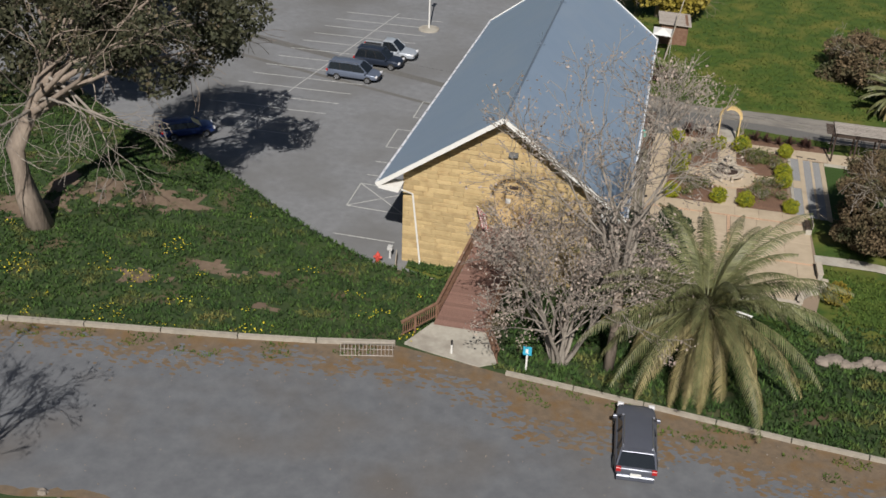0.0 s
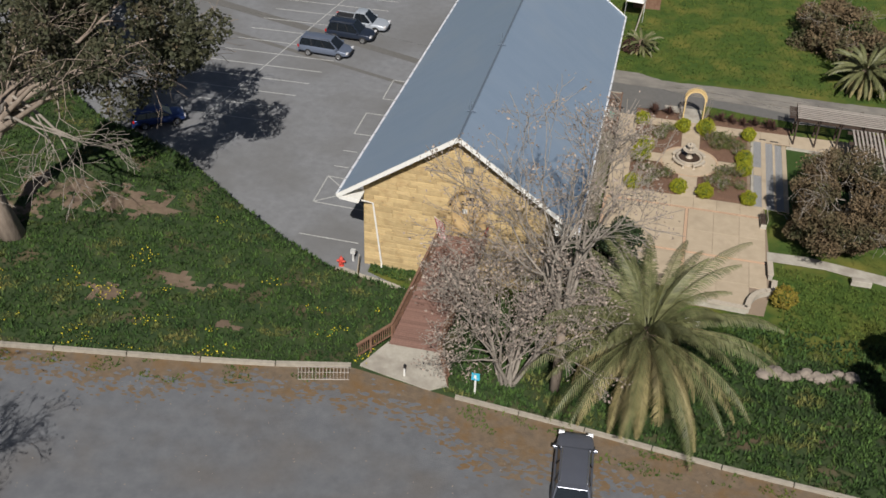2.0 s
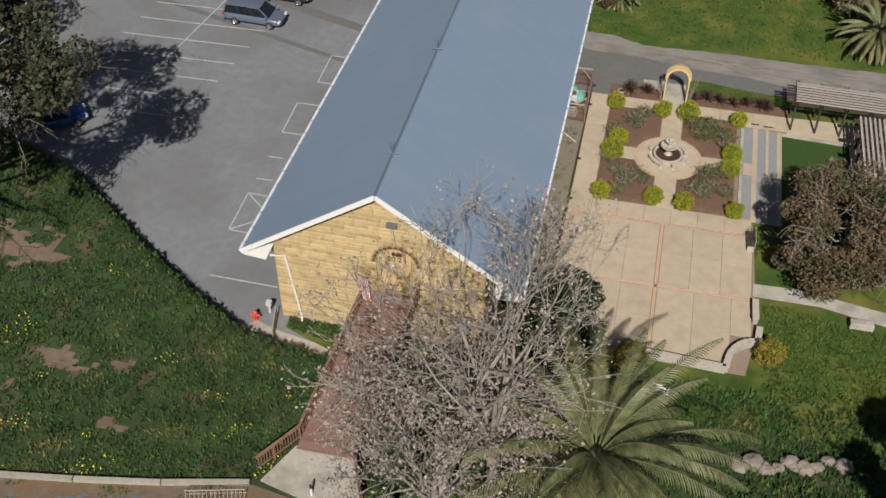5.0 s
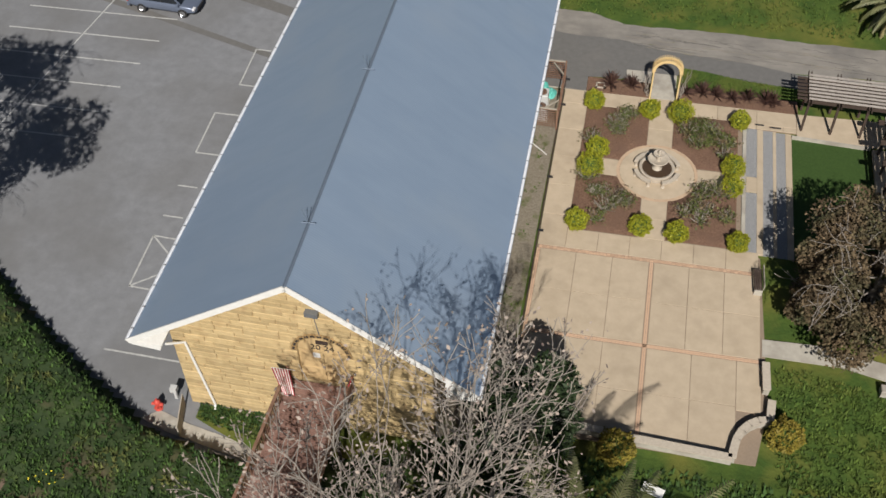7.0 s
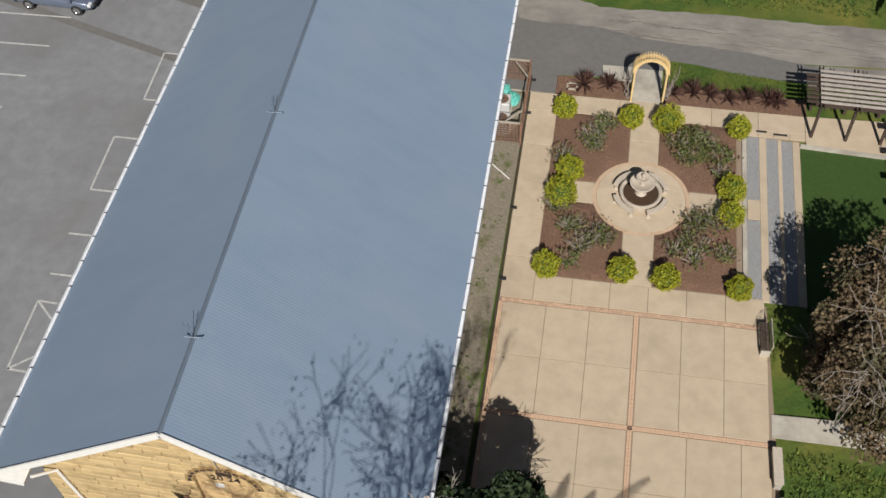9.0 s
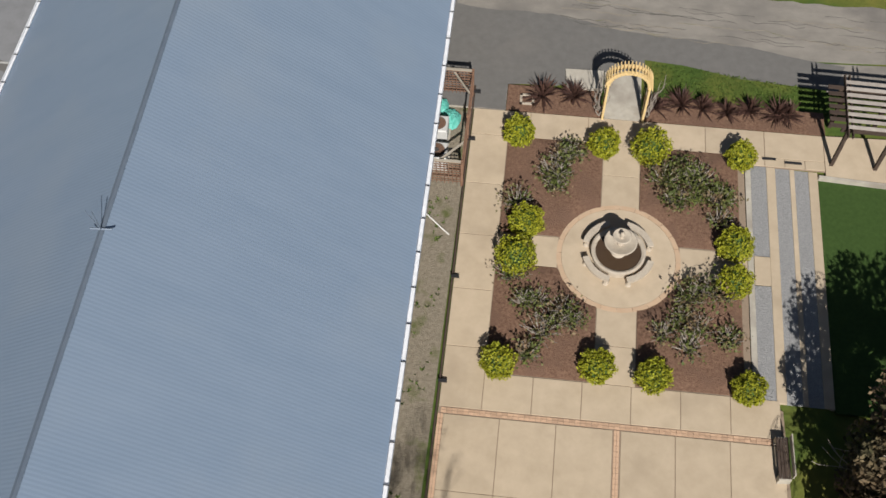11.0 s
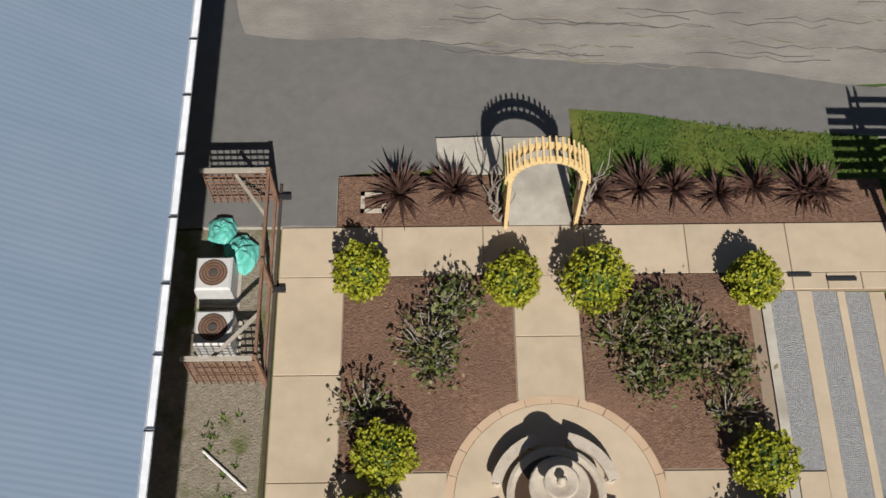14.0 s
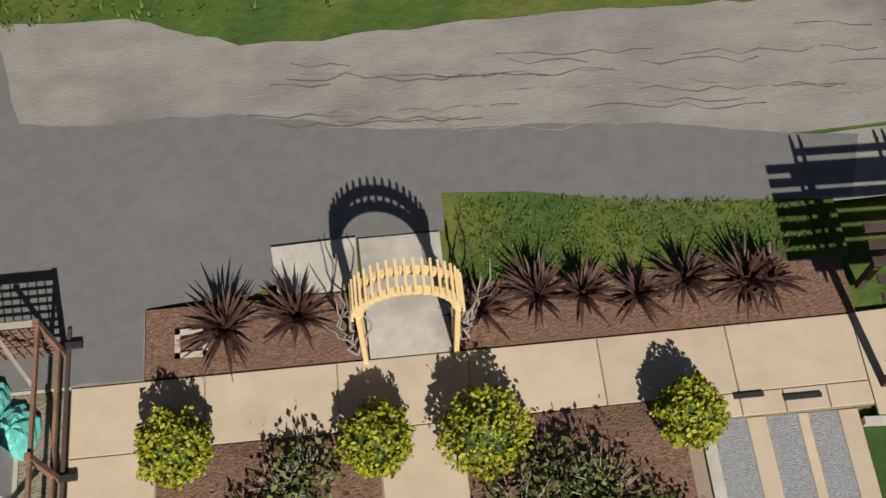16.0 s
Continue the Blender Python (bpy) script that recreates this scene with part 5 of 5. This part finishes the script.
        part("tail_light", MB().slab(-0.503 * L, y * W * 0.4 - 0.14, -0.47 * L, y * W * 0.4 + 0.1, belt - 0.22, belt - 0.02, 0.02), M["red"], c, "red tail light")
        for xw in (-0.29, 0.31):
            wh = part("wheel", MB().add([], []).lathe([(0.0, -0.1), (0.2, -0.1), (0.33, -0.1), (0.35, -0.05), (0.35, 0.07), (0.33, 0.11), (0.22, 0.11)], 20), M["rubber"], c, "black tyre")
            wh.matrix_local = pose(xw * L, y * (W / 2 - 0.1), 0.35, -90 * y, 0, 0)
            part("rim", MB().lathe([(0.22, 0.11), (0.2, 0.09), (0.06, 0.1), (0.0, 0.115)], 14), M["chrome"], wh, "bright alloy rim")
    part("rear_bumper", MB().slab(-0.515 * L, -W * 0.42, -0.48 * L, W * 0.42, 0.32, 0.58, 0.04), M["black"] if style == "pickup" else paint_m, c)
    part("number_plate", MB().box(-0.52 * L, -0.26, 0.6, -0.507 * L, 0.26, 0.74), M["white"], c, "plain white plate")
    part("grille", MB().box(0.485 * L, -W * 0.24, 0.42, 0.507 * L, W * 0.24, 0.62), M["black"], c)
    if style == "suv":
        part("spoiler", MB().slab(xs[0] * L + 0.15, -wr, xs[1] * L + 0.08, wr, rt - 0.08, rt - 0.03, 0.02), paint_m, c)
    if style == "pickup":
        part("bed_floor", MB().box(-0.47 * L, -W * 0.4, belt + 0.01, -0.13 * L, W * 0.4, belt + 0.025), M["black"], c, "dark load bed")
        for y in (-1, 1):
            part("bed_side", MB().box(-0.48 * L, y * W * 0.42 - 0.05, belt, -0.12 * L, y * W * 0.42 + 0.05, belt + 0.1), paint_m, c)
    return c


car("parked_suv", "silver grey suv parked nose to the kerb", (-4.95, -39.9, ROAD_Z + 0.02), 94, 5.4, 2.15, 1.8, (0.13, 0.14, 0.175), "suv")
car("minivan", "blue grey minivan parked in a marked bay", (-34.9, 10.6, 0.014), -3, 5.1, 2.0, 1.75, (0.16, 0.19, 0.26), "van")
car("dark_suv", "dark navy suv parked in a marked bay", (-33.6, 14.6, 0.014), -3, 4.8, 1.95, 1.8, (0.03, 0.04, 0.065), "suv")
car("pickup_truck", "silver pickup truck with dark load bed", (-33.3, 17.2, 0.014), -3, 5.7, 2.0, 1.85, (0.5, 0.54, 0.6), "pickup")
car("blue_car", "dark blue car in the shade of a tree", (-44.5, -6.0, 0.014), 35, 4.5, 1.8, 1.5, (0.03, 0.06, 0.2), "suv")


def lot_lamp():
    l_ = thing("car_park_lamp", "white lamp pole on a round concrete base", "street lamp", at=(-31.4, 26.4, 0))
    part("base", MB().lathe([(1.1, 0), (1.1, 0.16), (0.95, 0.18), (0.0, 0.18)], 24), M["concrete"], l_)
    part("pole", MB().tube([(0, 0, 0.1), (0, 0, 8)], [0.09, 0.06], 8), M["white"], l_)
    part("lamp_head", MB().slab(-0.2, -0.5, 0.2, 0.5, 7.9, 8.1, 0.04), M["ac"], l_)


lot_lamp()


# ---- trees ----
gz = lambda x, y: float(height(np.array(x), np.array(y)))


def grow(mb, p, v, length, radius, depth, rng, tips, wander=0.25, split=(2, 3), droop=0.0, sides=6, shrink=0.72, spread=0.6, minr=0.012):
    n = 4
    pts, rad = [p.copy()], [radius]
    for i in range(n):
        v = (v + Vector((rng.gauss(0, wander), rng.gauss(0, wander), rng.gauss(0, wander) - droop)) * 0.45).normalized()
        p = p + v * (length / n)
        pts.append(p.copy())
        rad.append(max(minr, radius * (1 - 0.35 * (i + 1) / n)))
    mb.tube(pts, rad, max(4, sides), cap=False)
    if depth == 0:
        tips.append((p.copy(), v.copy()))
        tips.append((pts[2].copy(), v.copy()))
        return
    for k in range(rng.randint(*split)):
        w = (v + Vector((rng.gauss(0, spread), rng.gauss(0, spread), rng.gauss(0, spread * 0.7)))).normalized()
        q = pts[-1] if k < 2 else pts[rng.randint(2, 3)]
        grow(mb, q, w, length * shrink * rng.uniform(0.8, 1.2), max(minr, rad[-1] * 0.72), depth - 1, rng, tips, wander, split, droop, sides - 1, shrink, spread, minr)


def bare_tree(name, label, x, y, stems, l0, e_lo, e_hi, north, seed, depth=5, pods=(0, 1, 2, 5, 8), up=0.0, east=0.0):
    rng, nr_ = random.Random(seed), np.random.default_rng(seed)
    g = float(height(np.array(x), np.array(y)))
    t_ = thing(name, label, "tree", at=(x, y, g - 0.1))
    c = []
    if up:
        part("trunk", MB().tube([(0, 0, -0.2), (0.1, 0.1, up * 0.5), (0, 0, up + 0.2)], [0.34, 0.28, 0.24], 10), M["bark"], t_, smooth=True)
    for k in range(stems):
        a = 2 * math.pi * k / stems + rng.uniform(-0.3, 0.3)
        e = rng.uniform(e_lo, e_hi)
        mb, tips = MB(), []
        lift = Vector((math.cos(a) * e + east, math.sin(a) * e + north, 1)).normalized()
        root = 0.12 if up else 0.4
        grow(mb, Vector((root * math.cos(a), root * math.sin(a), up)), lift, rng.uniform(0.85, 1.1) * l0, rng.uniform(0.1, 0.18), depth, rng, tips, 0.2, (2, 3), 0.0, 7, 0.7, 0.44, 0.015)
        part("stem", mb, M["twig"], t_, smooth=True)
        for p, v in tips:
            for q in range(rng.choice(pods)):
                c.append((p.x + rng.gauss(0, 0.25), p.y + rng.gauss(0, 0.25), p.z + rng.gauss(0, 0.25)))
    mb = MB()
    leaves(mb, c, 0.1, nr_, long=1.6)
    part("dry_foliage", mb, M["leafdry"], t_, "dry pinkish grey pods and leaves", kind="stuff")


bare_tree("bare_tree", "pale bare many-stemmed tree with dry pods", -9.7, -33.2, 16, 3.65, 0.06, 0.62, 0.2, 21, pods=(0, 0, 2, 4, 8), east=0.06)
bare_tree("bare_tree", "tall leafless grey tree beside the hall corner", -6.9, -33.0, 8, 4.3, 0.1, 0.42, 0.0, 52, 5, (0, 0, 1, 2, 5), 5.4, -0.03)
bare_tree("roadside_tree", "bare tree beyond the near side of the road", -35.5, -57.0, 7, 3.4, 0.3, 0.75, 0.0, 22, 5, (0, 1, 2), 5.5)


def palm(x, y, g, hgt, fl, n, seed, old=0.35, name="palm_tree", label="date palm with arching olive green fronds"):
    rng = random.Random(seed)
    t_ = thing(name, label, "palm tree", at=(x, y, g))
    pr = []
    for i in range(26):
        z = hgt * i / 25
        pr.append(((0.36 + (0.05 if i % 2 else 0)) * (1 - 0.15 * i / 25), z))
    part("trunk", MB().lathe([(0.5, -0.3)] + pr, 14), M["palmbark"], t_, smooth=False)
    part("crown_boss", MB().lathe([(0.3, hgt - 0.7), (0.55, hgt - 0.35), (0.5, hgt + 0.05), (0.2, hgt + 0.4), (0.0, hgt + 0.5)], 12), M["palmbark"], t_)
    for k in range(n):
        a = k * 2.39996 + rng.uniform(-0.15, 0.15)
        u = (k + 0.5) / n
        e0 = math.radians(78 - 112 * u + rng.uniform(-8, 8))
        L = fl * rng.uniform(0.85, 1.1) * (0.8 + 0.3 * math.sin(math.pi * min(1, u * 1.2)))
        steps = 16
        p = Vector((0.25 * math.cos(a), 0.25 * math.sin(a), hgt + 0.15 - 0.3 * u))
        pts, e = [p.copy()], e0
        for i in range(steps):
            e -= math.radians(2.6 + 5.0 * i / steps) * (0.9 if e > -1.35 else 0.0)
            p = p + Vector((math.cos(a) * math.cos(e), math.sin(a) * math.cos(e), math.sin(e))) * (L / steps)
            pts.append(p.copy())
        fr = MB()
        fr.tube(pts, [0.05 * (1 - 0.85 * i / steps) for i in range(steps + 1)], 4, cap=False)
        side = Vector((-math.sin(a), math.cos(a), 0))
        m = 54
        for i in range(5, m):
            s = i / m * steps
            j = min(int(s), steps - 1)
            q = pts[j].lerp(pts[j + 1], s - j)
            tv = (pts[j + 1] - pts[j]).normalized()
            up = side.cross(tv).normalized()
            ll = 0.5 * (fl / 5.2) * math.sin(math.pi * min(0.97, 0.15 + 0.83 * i / m)) + 0.1
            for sg in (-1, 1):
                d_ = (side * sg * 0.72 + tv * 0.75 + up * rng.uniform(0.25, 0.5)).normalized()
                mid, end = q + d_ * ll * 0.55, q + d_ * ll - Vector((0, 0, 0.3 * ll))
                w = tv * 0.042
                fr.add([tuple(q - w), tuple(q + w), tuple(mid + w), tuple(mid - w), tuple(end)], [(0, 1, 2, 3), (3, 2, 4)])
        part("frond", fr, M["leafpalmold"] if u > 1 - old else M["leafpalm"], t_)


palm(-2.1, -32.0, gz(-2.1, -32.0), 4.9, 7.6, 72, 3)
palm(15.1, 16.9, 0, 2.2, 3.4, 50, 5, 0.2, "small_palm_tree", "squat palm with yellow green fronds in the field")
palm(-5.6, 19.9, 0, 0.8, 1.9, 30, 6, 0.2, "young_palm_tree", "young palm in grass behind the hall")


def leafy_tree(name, label, x, y, g, trunk, r, hc, material, n, seed, size=0.2, bark="bark", tall=0.8, lean=(0, 0), clusters=26, limbs=7, hang=0.0, trunk_pts=None, puff=(0.22, 0.4), bare_limbs=0):
    rng, nr = random.Random(seed), np.random.default_rng(seed)
    t_ = thing(name, label, "tree", at=(x, y, g))
    top = Vector((lean[0], lean[1], hc))
    tp = trunk_pts or [(0, 0, -0.3), (lean[0] * 0.15, lean[1] * 0.15, hc * 0.25), (lean[0] * 0.5, lean[1] * 0.5, hc * 0.6), tuple(top)]
    part("trunk", MB().tube(tp, [trunk * 1.25, trunk, trunk * 0.8, trunk * 0.4], 12), M[bark], t_, smooth=True)
    cents = []
    for k in range(clusters):
        d_ = nr.normal(size=3)
        d_ /= np.linalg.norm(d_)
        q = nr.uniform(0.35, 1.0) ** 0.6
        cents.append((lean[0] + d_[0] * r * q, lean[1] + d_[1] * r * q, hc + d_[2] * r * tall * q, r * nr.uniform(*puff)))
    bm_, tips = MB(), []
    for k in range(limbs):
        cx, cy, cz, _ = cents[k]
        start = Vector(tp[2]).lerp(Vector(tp[3]), rng.random() * 0.8)
        end = Vector((cx, cy, cz))
        mid = start.lerp(end, 0.5) + Vector((rng.gauss(0, 0.08 * r), rng.gauss(0, 0.08 * r), rng.gauss(0.05 * r, 0.06 * r)))
        bm_.tube([start, mid, end], [trunk * 0.3, trunk * 0.17, trunk * 0.05], 7, cap=False)
        for q in range(3):
            grow(bm_, mid.lerp(end, rng.uniform(0, 0.9)), (end - start).normalized(), r * 0.35, trunk * 0.09, 2, rng, tips, 0.35, (2, 3), hang, 5, 0.75, 0.7, 0.014)
    part("limb_work", bm_, M[bark], t_, smooth=True)
    mb = MB()
    per = n // clusters
    for cx, cy, cz, cr in cents:
        d_ = nr.normal(size=(per, 3))
        d_ /= np.linalg.norm(d_, axis=1)[:, None]
        c = d_ * (cr * nr.uniform(0.3, 1.0, size=(per, 1)) ** 0.5) * np.array([1, 1, 0.75 + hang * 2])
        c += np.array([cx, cy, cz])
        leaves(mb, c, size, nr, long=1.7)
    part("crown", mb, M[material], t_)
    for k in range(bare_limbs):
        lb, tp_ = MB(), []
        a = rng.uniform(-1.4, 0.9)
        grow(lb, Vector(tp[2]).lerp(Vector(tp[3]), rng.uniform(0.1, 0.9)), Vector((math.cos(a), math.sin(a) * 0.8, rng.uniform(-0.1, 0.5))).normalized(), rng.uniform(3.2, 4.6), 0.13, 4, rng, tp_, 0.3, (2, 3), 0.1, 6, 0.72, 0.5, 0.016)
        part("bare_limb", lb, M["twig"], t_, "pale bare drooping limb", True)


leafy_tree("eucalyptus_tree", "tall pale-trunked eucalyptus with brown green foliage", -45.5, -26.8, gz(-45.5, -26.8), 0.76, 7.4, 13.4, "leafgum", 23000, 31, 0.19, tall=0.58, lean=(6.2, 6.4), clusters=74, limbs=15, hang=0.15, puff=(0.1, 0.23), bare_limbs=6, trunk_pts=[(0, 0, -0.4), (-0.7, 0, 2.2), (-1.3, 0.4, 5.4), (1.2, 2.2, 11.0)])
leafy_tree("eucalyptus_tree", "eucalyptus with dense brown green foliage at lot edge", -56.0, -6.0, gz(-56, -6), 0.6, 7.0, 8.0, "leafgum", 16000, 32, 0.26, clusters=34, limbs=9, hang=0.1)
leafy_tree("eucalyptus_tree", "eucalyptus with dense brown green foliage at lot edge", -60.0, 12.0, 0, 0.6, 7.5, 8.5, "leafgum", 15000, 35, 0.28, clusters=34, limbs=9, hang=0.1)
leafy_tree("brown_tree", "spreading brown-leaved tree beside the lawn", 11.2, -9.6, 0, 0.3, 4.8, 3.5, "leafbrown", 52000, 33, 0.12, "twig", 0.74, (0.2, 0.2), 76, 14, puff=(0.16, 0.32))
# leaf colour includes the shade cast here by the palm and bare trees
leafy_tree("dark_tree", "dark green leafy tree beside the hall corner, leaves darkened for shade", -5.0, -19.5, 0.2, 0.18, 2.5, 3.3, "leafshaded", 16000, 34, 0.15, "twig", 1.0, (-0.4, -0.6), 34, 7)
leafy_tree("slope_tree", "dark green tree on the slope by the road", 15.6, -33.0, gz(15.6, -33.0), 0.3, 3.0, 6.6, "leafgreen", 9000, 39, 0.2, "bark", 0.9, (0, 0), 24, 8)
leafy_tree("slope_tree", "dark green tree on the slope by the road", 19.5, -29.5, gz(19.5, -29.5), 0.3, 3.4, 6.4, "leafgreen", 9000, 40, 0.2, "bark", 0.9, (0, 0), 24, 8)
leafy_tree("field_tree", "broad yellow green tree behind the hall", -7.8, 39.3, 0, 0.4, 5.5, 5.0, "leafyellow", 14000, 36, 0.28, "bark", 0.7, (0, 0), 28, 8)
leafy_tree("grey_bush", "large grey brown brush thicket in the field", 13.3, 26.3, 0, 0.25, 4.5, 1.8, "leafbrown", 15000, 37, 0.18, "twig", 0.55, (0, 0), 36, 8)
leafy_tree("grey_bush", "large grey brown brush thicket in the field", 17.6, 20.6, 0, 0.25, 3.5, 1.5, "leafbrown", 10000, 38, 0.18, "twig", 0.55, (0, 0), 26, 8)
ball_shrub(7.2, -17.7, 0.85, 41, "leafyellow", "round golden shrub at the corner of the seat wall", "corner_shrub", 0.7, "", 2600, 0.09)
ball_shrub(-0.8, -19.8, 0.9, 42, "leafyellow", "yellow green shrub behind the seat wall", "wall_shrub", 0.7, "", 2400, 0.1)
ball_shrub(-6.6, 19.4, 0.8, 43, "flax", "small dark red shrub behind the hall", "red_shrub", 0.6, "", 1500, 0.1)


def shed():
    s = thing("small_shed", "small weathered shed with pale slatted roof", "shed", at=(-5.9, 32.1, 0), rz=4)
    part("walls", MB().box(-1.4, -1.8, -0.1, 1.4, 1.8, 2.2), M["rail"], s)
    for k in range(12):
        part("roof_board", MB().beam((-1.7, -2 + k * 0.36, 2.3), (1.7, -2 + k * 0.36, 2.15), 0.3, 0.05), M["pergola"], s)
    c = thing("white_canopy", "white fabric canopy beside the shed", "canopy", at=(-6.9, 28.0, 0))
    part("cloth", MB().add([(-1, -1.3, 2.1), (1, -1.3, 2.0), (1, 1.3, 2.0), (-1, 1.3, 2.1), (0, 0, 2.5)], [(0, 1, 4), (1, 2, 4), (2, 3, 4), (3, 0, 4)]), M["white"], c)
    for x in (-0.95, 0.95):
        for y in (-1.25, 1.25):
            part("leg", MB().tube([(x, y, -0.05), (x, y, 2.1)], 0.025, 5), M["ac"], c)


shed()
solid("leaning_pole", MB().tube([(-6.6, 22.0, 0), (-5.2, 29.5, 5.5)], [0.07, 0.05], 6), M["timber"], "tall thin leaning grey pole behind the hall", "pole")


# ---- low growth: weeds, flowers, stones ----
def tufts(name, pts, size, material, label, seed, blades=5, cat="grass"):
    nr = np.random.default_rng(seed)
    mb = MB()
    for x, y, z in pts:
        s = size * nr.uniform(0.5, 1.5)
        for k in range(blades):
            a = nr.uniform(0, 6.283)
            dx, dy = math.cos(a), math.sin(a)
            r_ = s * nr.uniform(0.3, 0.9)
            w = s * 0.22
            o = len(mb.v)
            mb.v += [(x - dy * w, y + dx * w, z - 0.02), (x + dy * w, y - dx * w, z - 0.02), (x + dx * r_, y + dy * r_, z + s * nr.uniform(0.35, 0.9))]
            mb.f.append((o, o + 1, o + 2))
    solid(name, mb, M[material], label, cat, "stuff")


nr = np.random.default_rng(77)


def scatter(n, x0, x1, y0, y1, keep):
    x, y = nr.uniform(x0, x1, n), nr.uniform(y0, y1, n)
    k = keep(x, y)
    x, y = x[k], y[k]
    return np.stack([x, y, height(x, y)], 1)


def on_hill(x, y):
    return (y < np.interp(x, HILL_X, HILL_Y) - 0.15) & (y > np.interp(x, KERB_X, KERB_Y) + 0.3) & ~((x > -17.6) & (x < -13.1))


def not_bare(x, y):
    return np.array([bare(a, b) + nr.uniform(-0.35, 0.3) < 0.4 for a, b in zip(x, y)])


tufts("hillside_weeds", scatter(46000, -62, -17.0, -42, -1, lambda x, y: on_hill(x, y) & not_bare(x, y)), 0.23, "weed", "dense dark green weeds on the bank", 1)
tufts("slope_weeds", scatter(15000, -13.0, 26, -39, -19.5, on_hill), 0.3, "weed", "dense green weeds on the slope by the road", 2)
tufts("field_weeds", scatter(26000, -10, 26, 15.0, 55, lambda x, y: nr.uniform(0, 1, len(x)) < np.clip(14 / (y - 5), 0, 1)), 0.17, "weedfield", "green and yellow meadow weeds in the field", 3)
tufts("grass_tufts", scatter(5000, 6.9, 25, -20.2, -13.2, lambda x, y: y < -13.1 - 0.2 * (x - 8)), 0.2, "weedfield", "bright green grass tufts below the plaza", 4)
tufts("strip_tufts", np.array([(x, y, 0.0) for x, y in zip(nr.uniform(-8.3, -6.8, 500), nr.uniform(-17, 2.6, 500)) if noise.noise((x * 0.9, y * 0.5, 0)) > 0.05]), 0.12, "weedfield", "sparse weeds in the gravel strip", 5)
tufts("lane_grass", np.array([(x, y, 0.01) for x, y in zip(nr.uniform(1.1, 8.5, 2600), nr.uniform(8.1, 10.0, 2600)) if y < 10.1 - 0.11 * x]), 0.085, "weedfield", "grass tufts beside the lane", 6)
sheet("foot_grass", [(-21.6, -20.7), (-16.6, -20.7), (-16.6, -22.5), (-18.3, -22.8), (-20.4, -22.0), (-21.6, -21.5)], 0.06, M["grass"], "strip of weedy grass at the wall foot", 0.08, category="grass")
tufts("foot_weeds", np.array([(x, y, 0.06) for x, y in zip(nr.uniform(-21.5, -16.7, 900), nr.uniform(-22.5, -20.75, 900)) if y > -21.5 - 0.22 * (x + 21.5)]), 0.2, "weed", "green weeds at the foot of the wall", 9)
fl_pts = scatter(5600, -48, -17.6, -39, -20, on_hill)
fl_pts = np.array([q for q in fl_pts if noise.noise((q[0] * 0.35, q[1] * 0.5, 9.0)) + 0.035 * (-(q[1] + 26) - 4) > 0.34])
mb = MB()
leaves(mb, fl_pts + np.array([0, 0, 0.27]), 0.1, nr, flat=0.7, long=1.0)
solid("yellow_flowers", mb, M["flower"], "scattered yellow wild flowers on the bank", "flowers", "stuff")
vg = []
for x, y in zip(nr.uniform(-46, 12, 5200), nr.uniform(0.1, 2.4, 5200)):
    if noise.noise((x * 0.5, y * 0.9, 5.0)) > -0.02 + 0.12 * y and not -19 < x < -12.6:
        vg.append((x, float(np.interp(x, KERB_X, KERB_Y)) - 0.1 - y, ROAD_Z + 0.01))
tufts("verge_tufts", np.array(vg), 0.13, "weedfield", "dry and green grass tufts on the verge", 8)
mb = MB()
for x, y in zip(nr.uniform(-40, 6, 260), nr.uniform(-49.5, -37.5, 260)):
    s = nr.uniform(0.015, 0.035)
    mb.box(x - s, y - s, ROAD_Z, x + s, y + s * 0.8, ROAD_Z + 0.02 + s)
solid("road_stones", mb, M["rock"], "small loose stones on the road", "stones", "stuff")


def boulder(x, y, z, s, seed):
    mb = MB()
    n, k = 12, 7
    for i in range(n):
        for j in range(k):
            a, b = 2 * math.pi * i / n, -math.pi / 2 + math.pi * j / (k - 1)
            d_ = (math.cos(a) * math.cos(b), math.sin(a) * math.cos(b), math.sin(b))
            r_ = s * (1 + 0.4 * noise.noise((d_[0] * 1.6 + seed, d_[1] * 1.6, d_[2] * 1.6)))
            mb.v.append((x + d_[0] * r_ * 1.2, y + d_[1] * r_, z + d_[2] * r_ * 0.7))
    for i in range(n):
        for j in range(k - 1):
            mb.f.append((i * k + j, ((i + 1) % n) * k + j, ((i + 1) % n) * k + j + 1, i * k + j + 1))
    solid("rock", mb, M["rock"], "pale rough rock half buried in the slope", "rock", group="slope rocks")


for i in range(9):
    x = 5.6 + i * 0.68
    y = -26.6 + 0.2 * i + 0.3 * math.sin(i * 2)
    boulder(x, y, gz(x, y) + 0.15, 0.42 + 0.1 * math.sin(i * 1.7), i)
for i, (x, y) in enumerate(((-30.6, -50.8), (-29.8, -51.1), (-31.6, -50.4))):
    boulder(x, y, ROAD_Z + 0.05, 0.22, 30 + i)
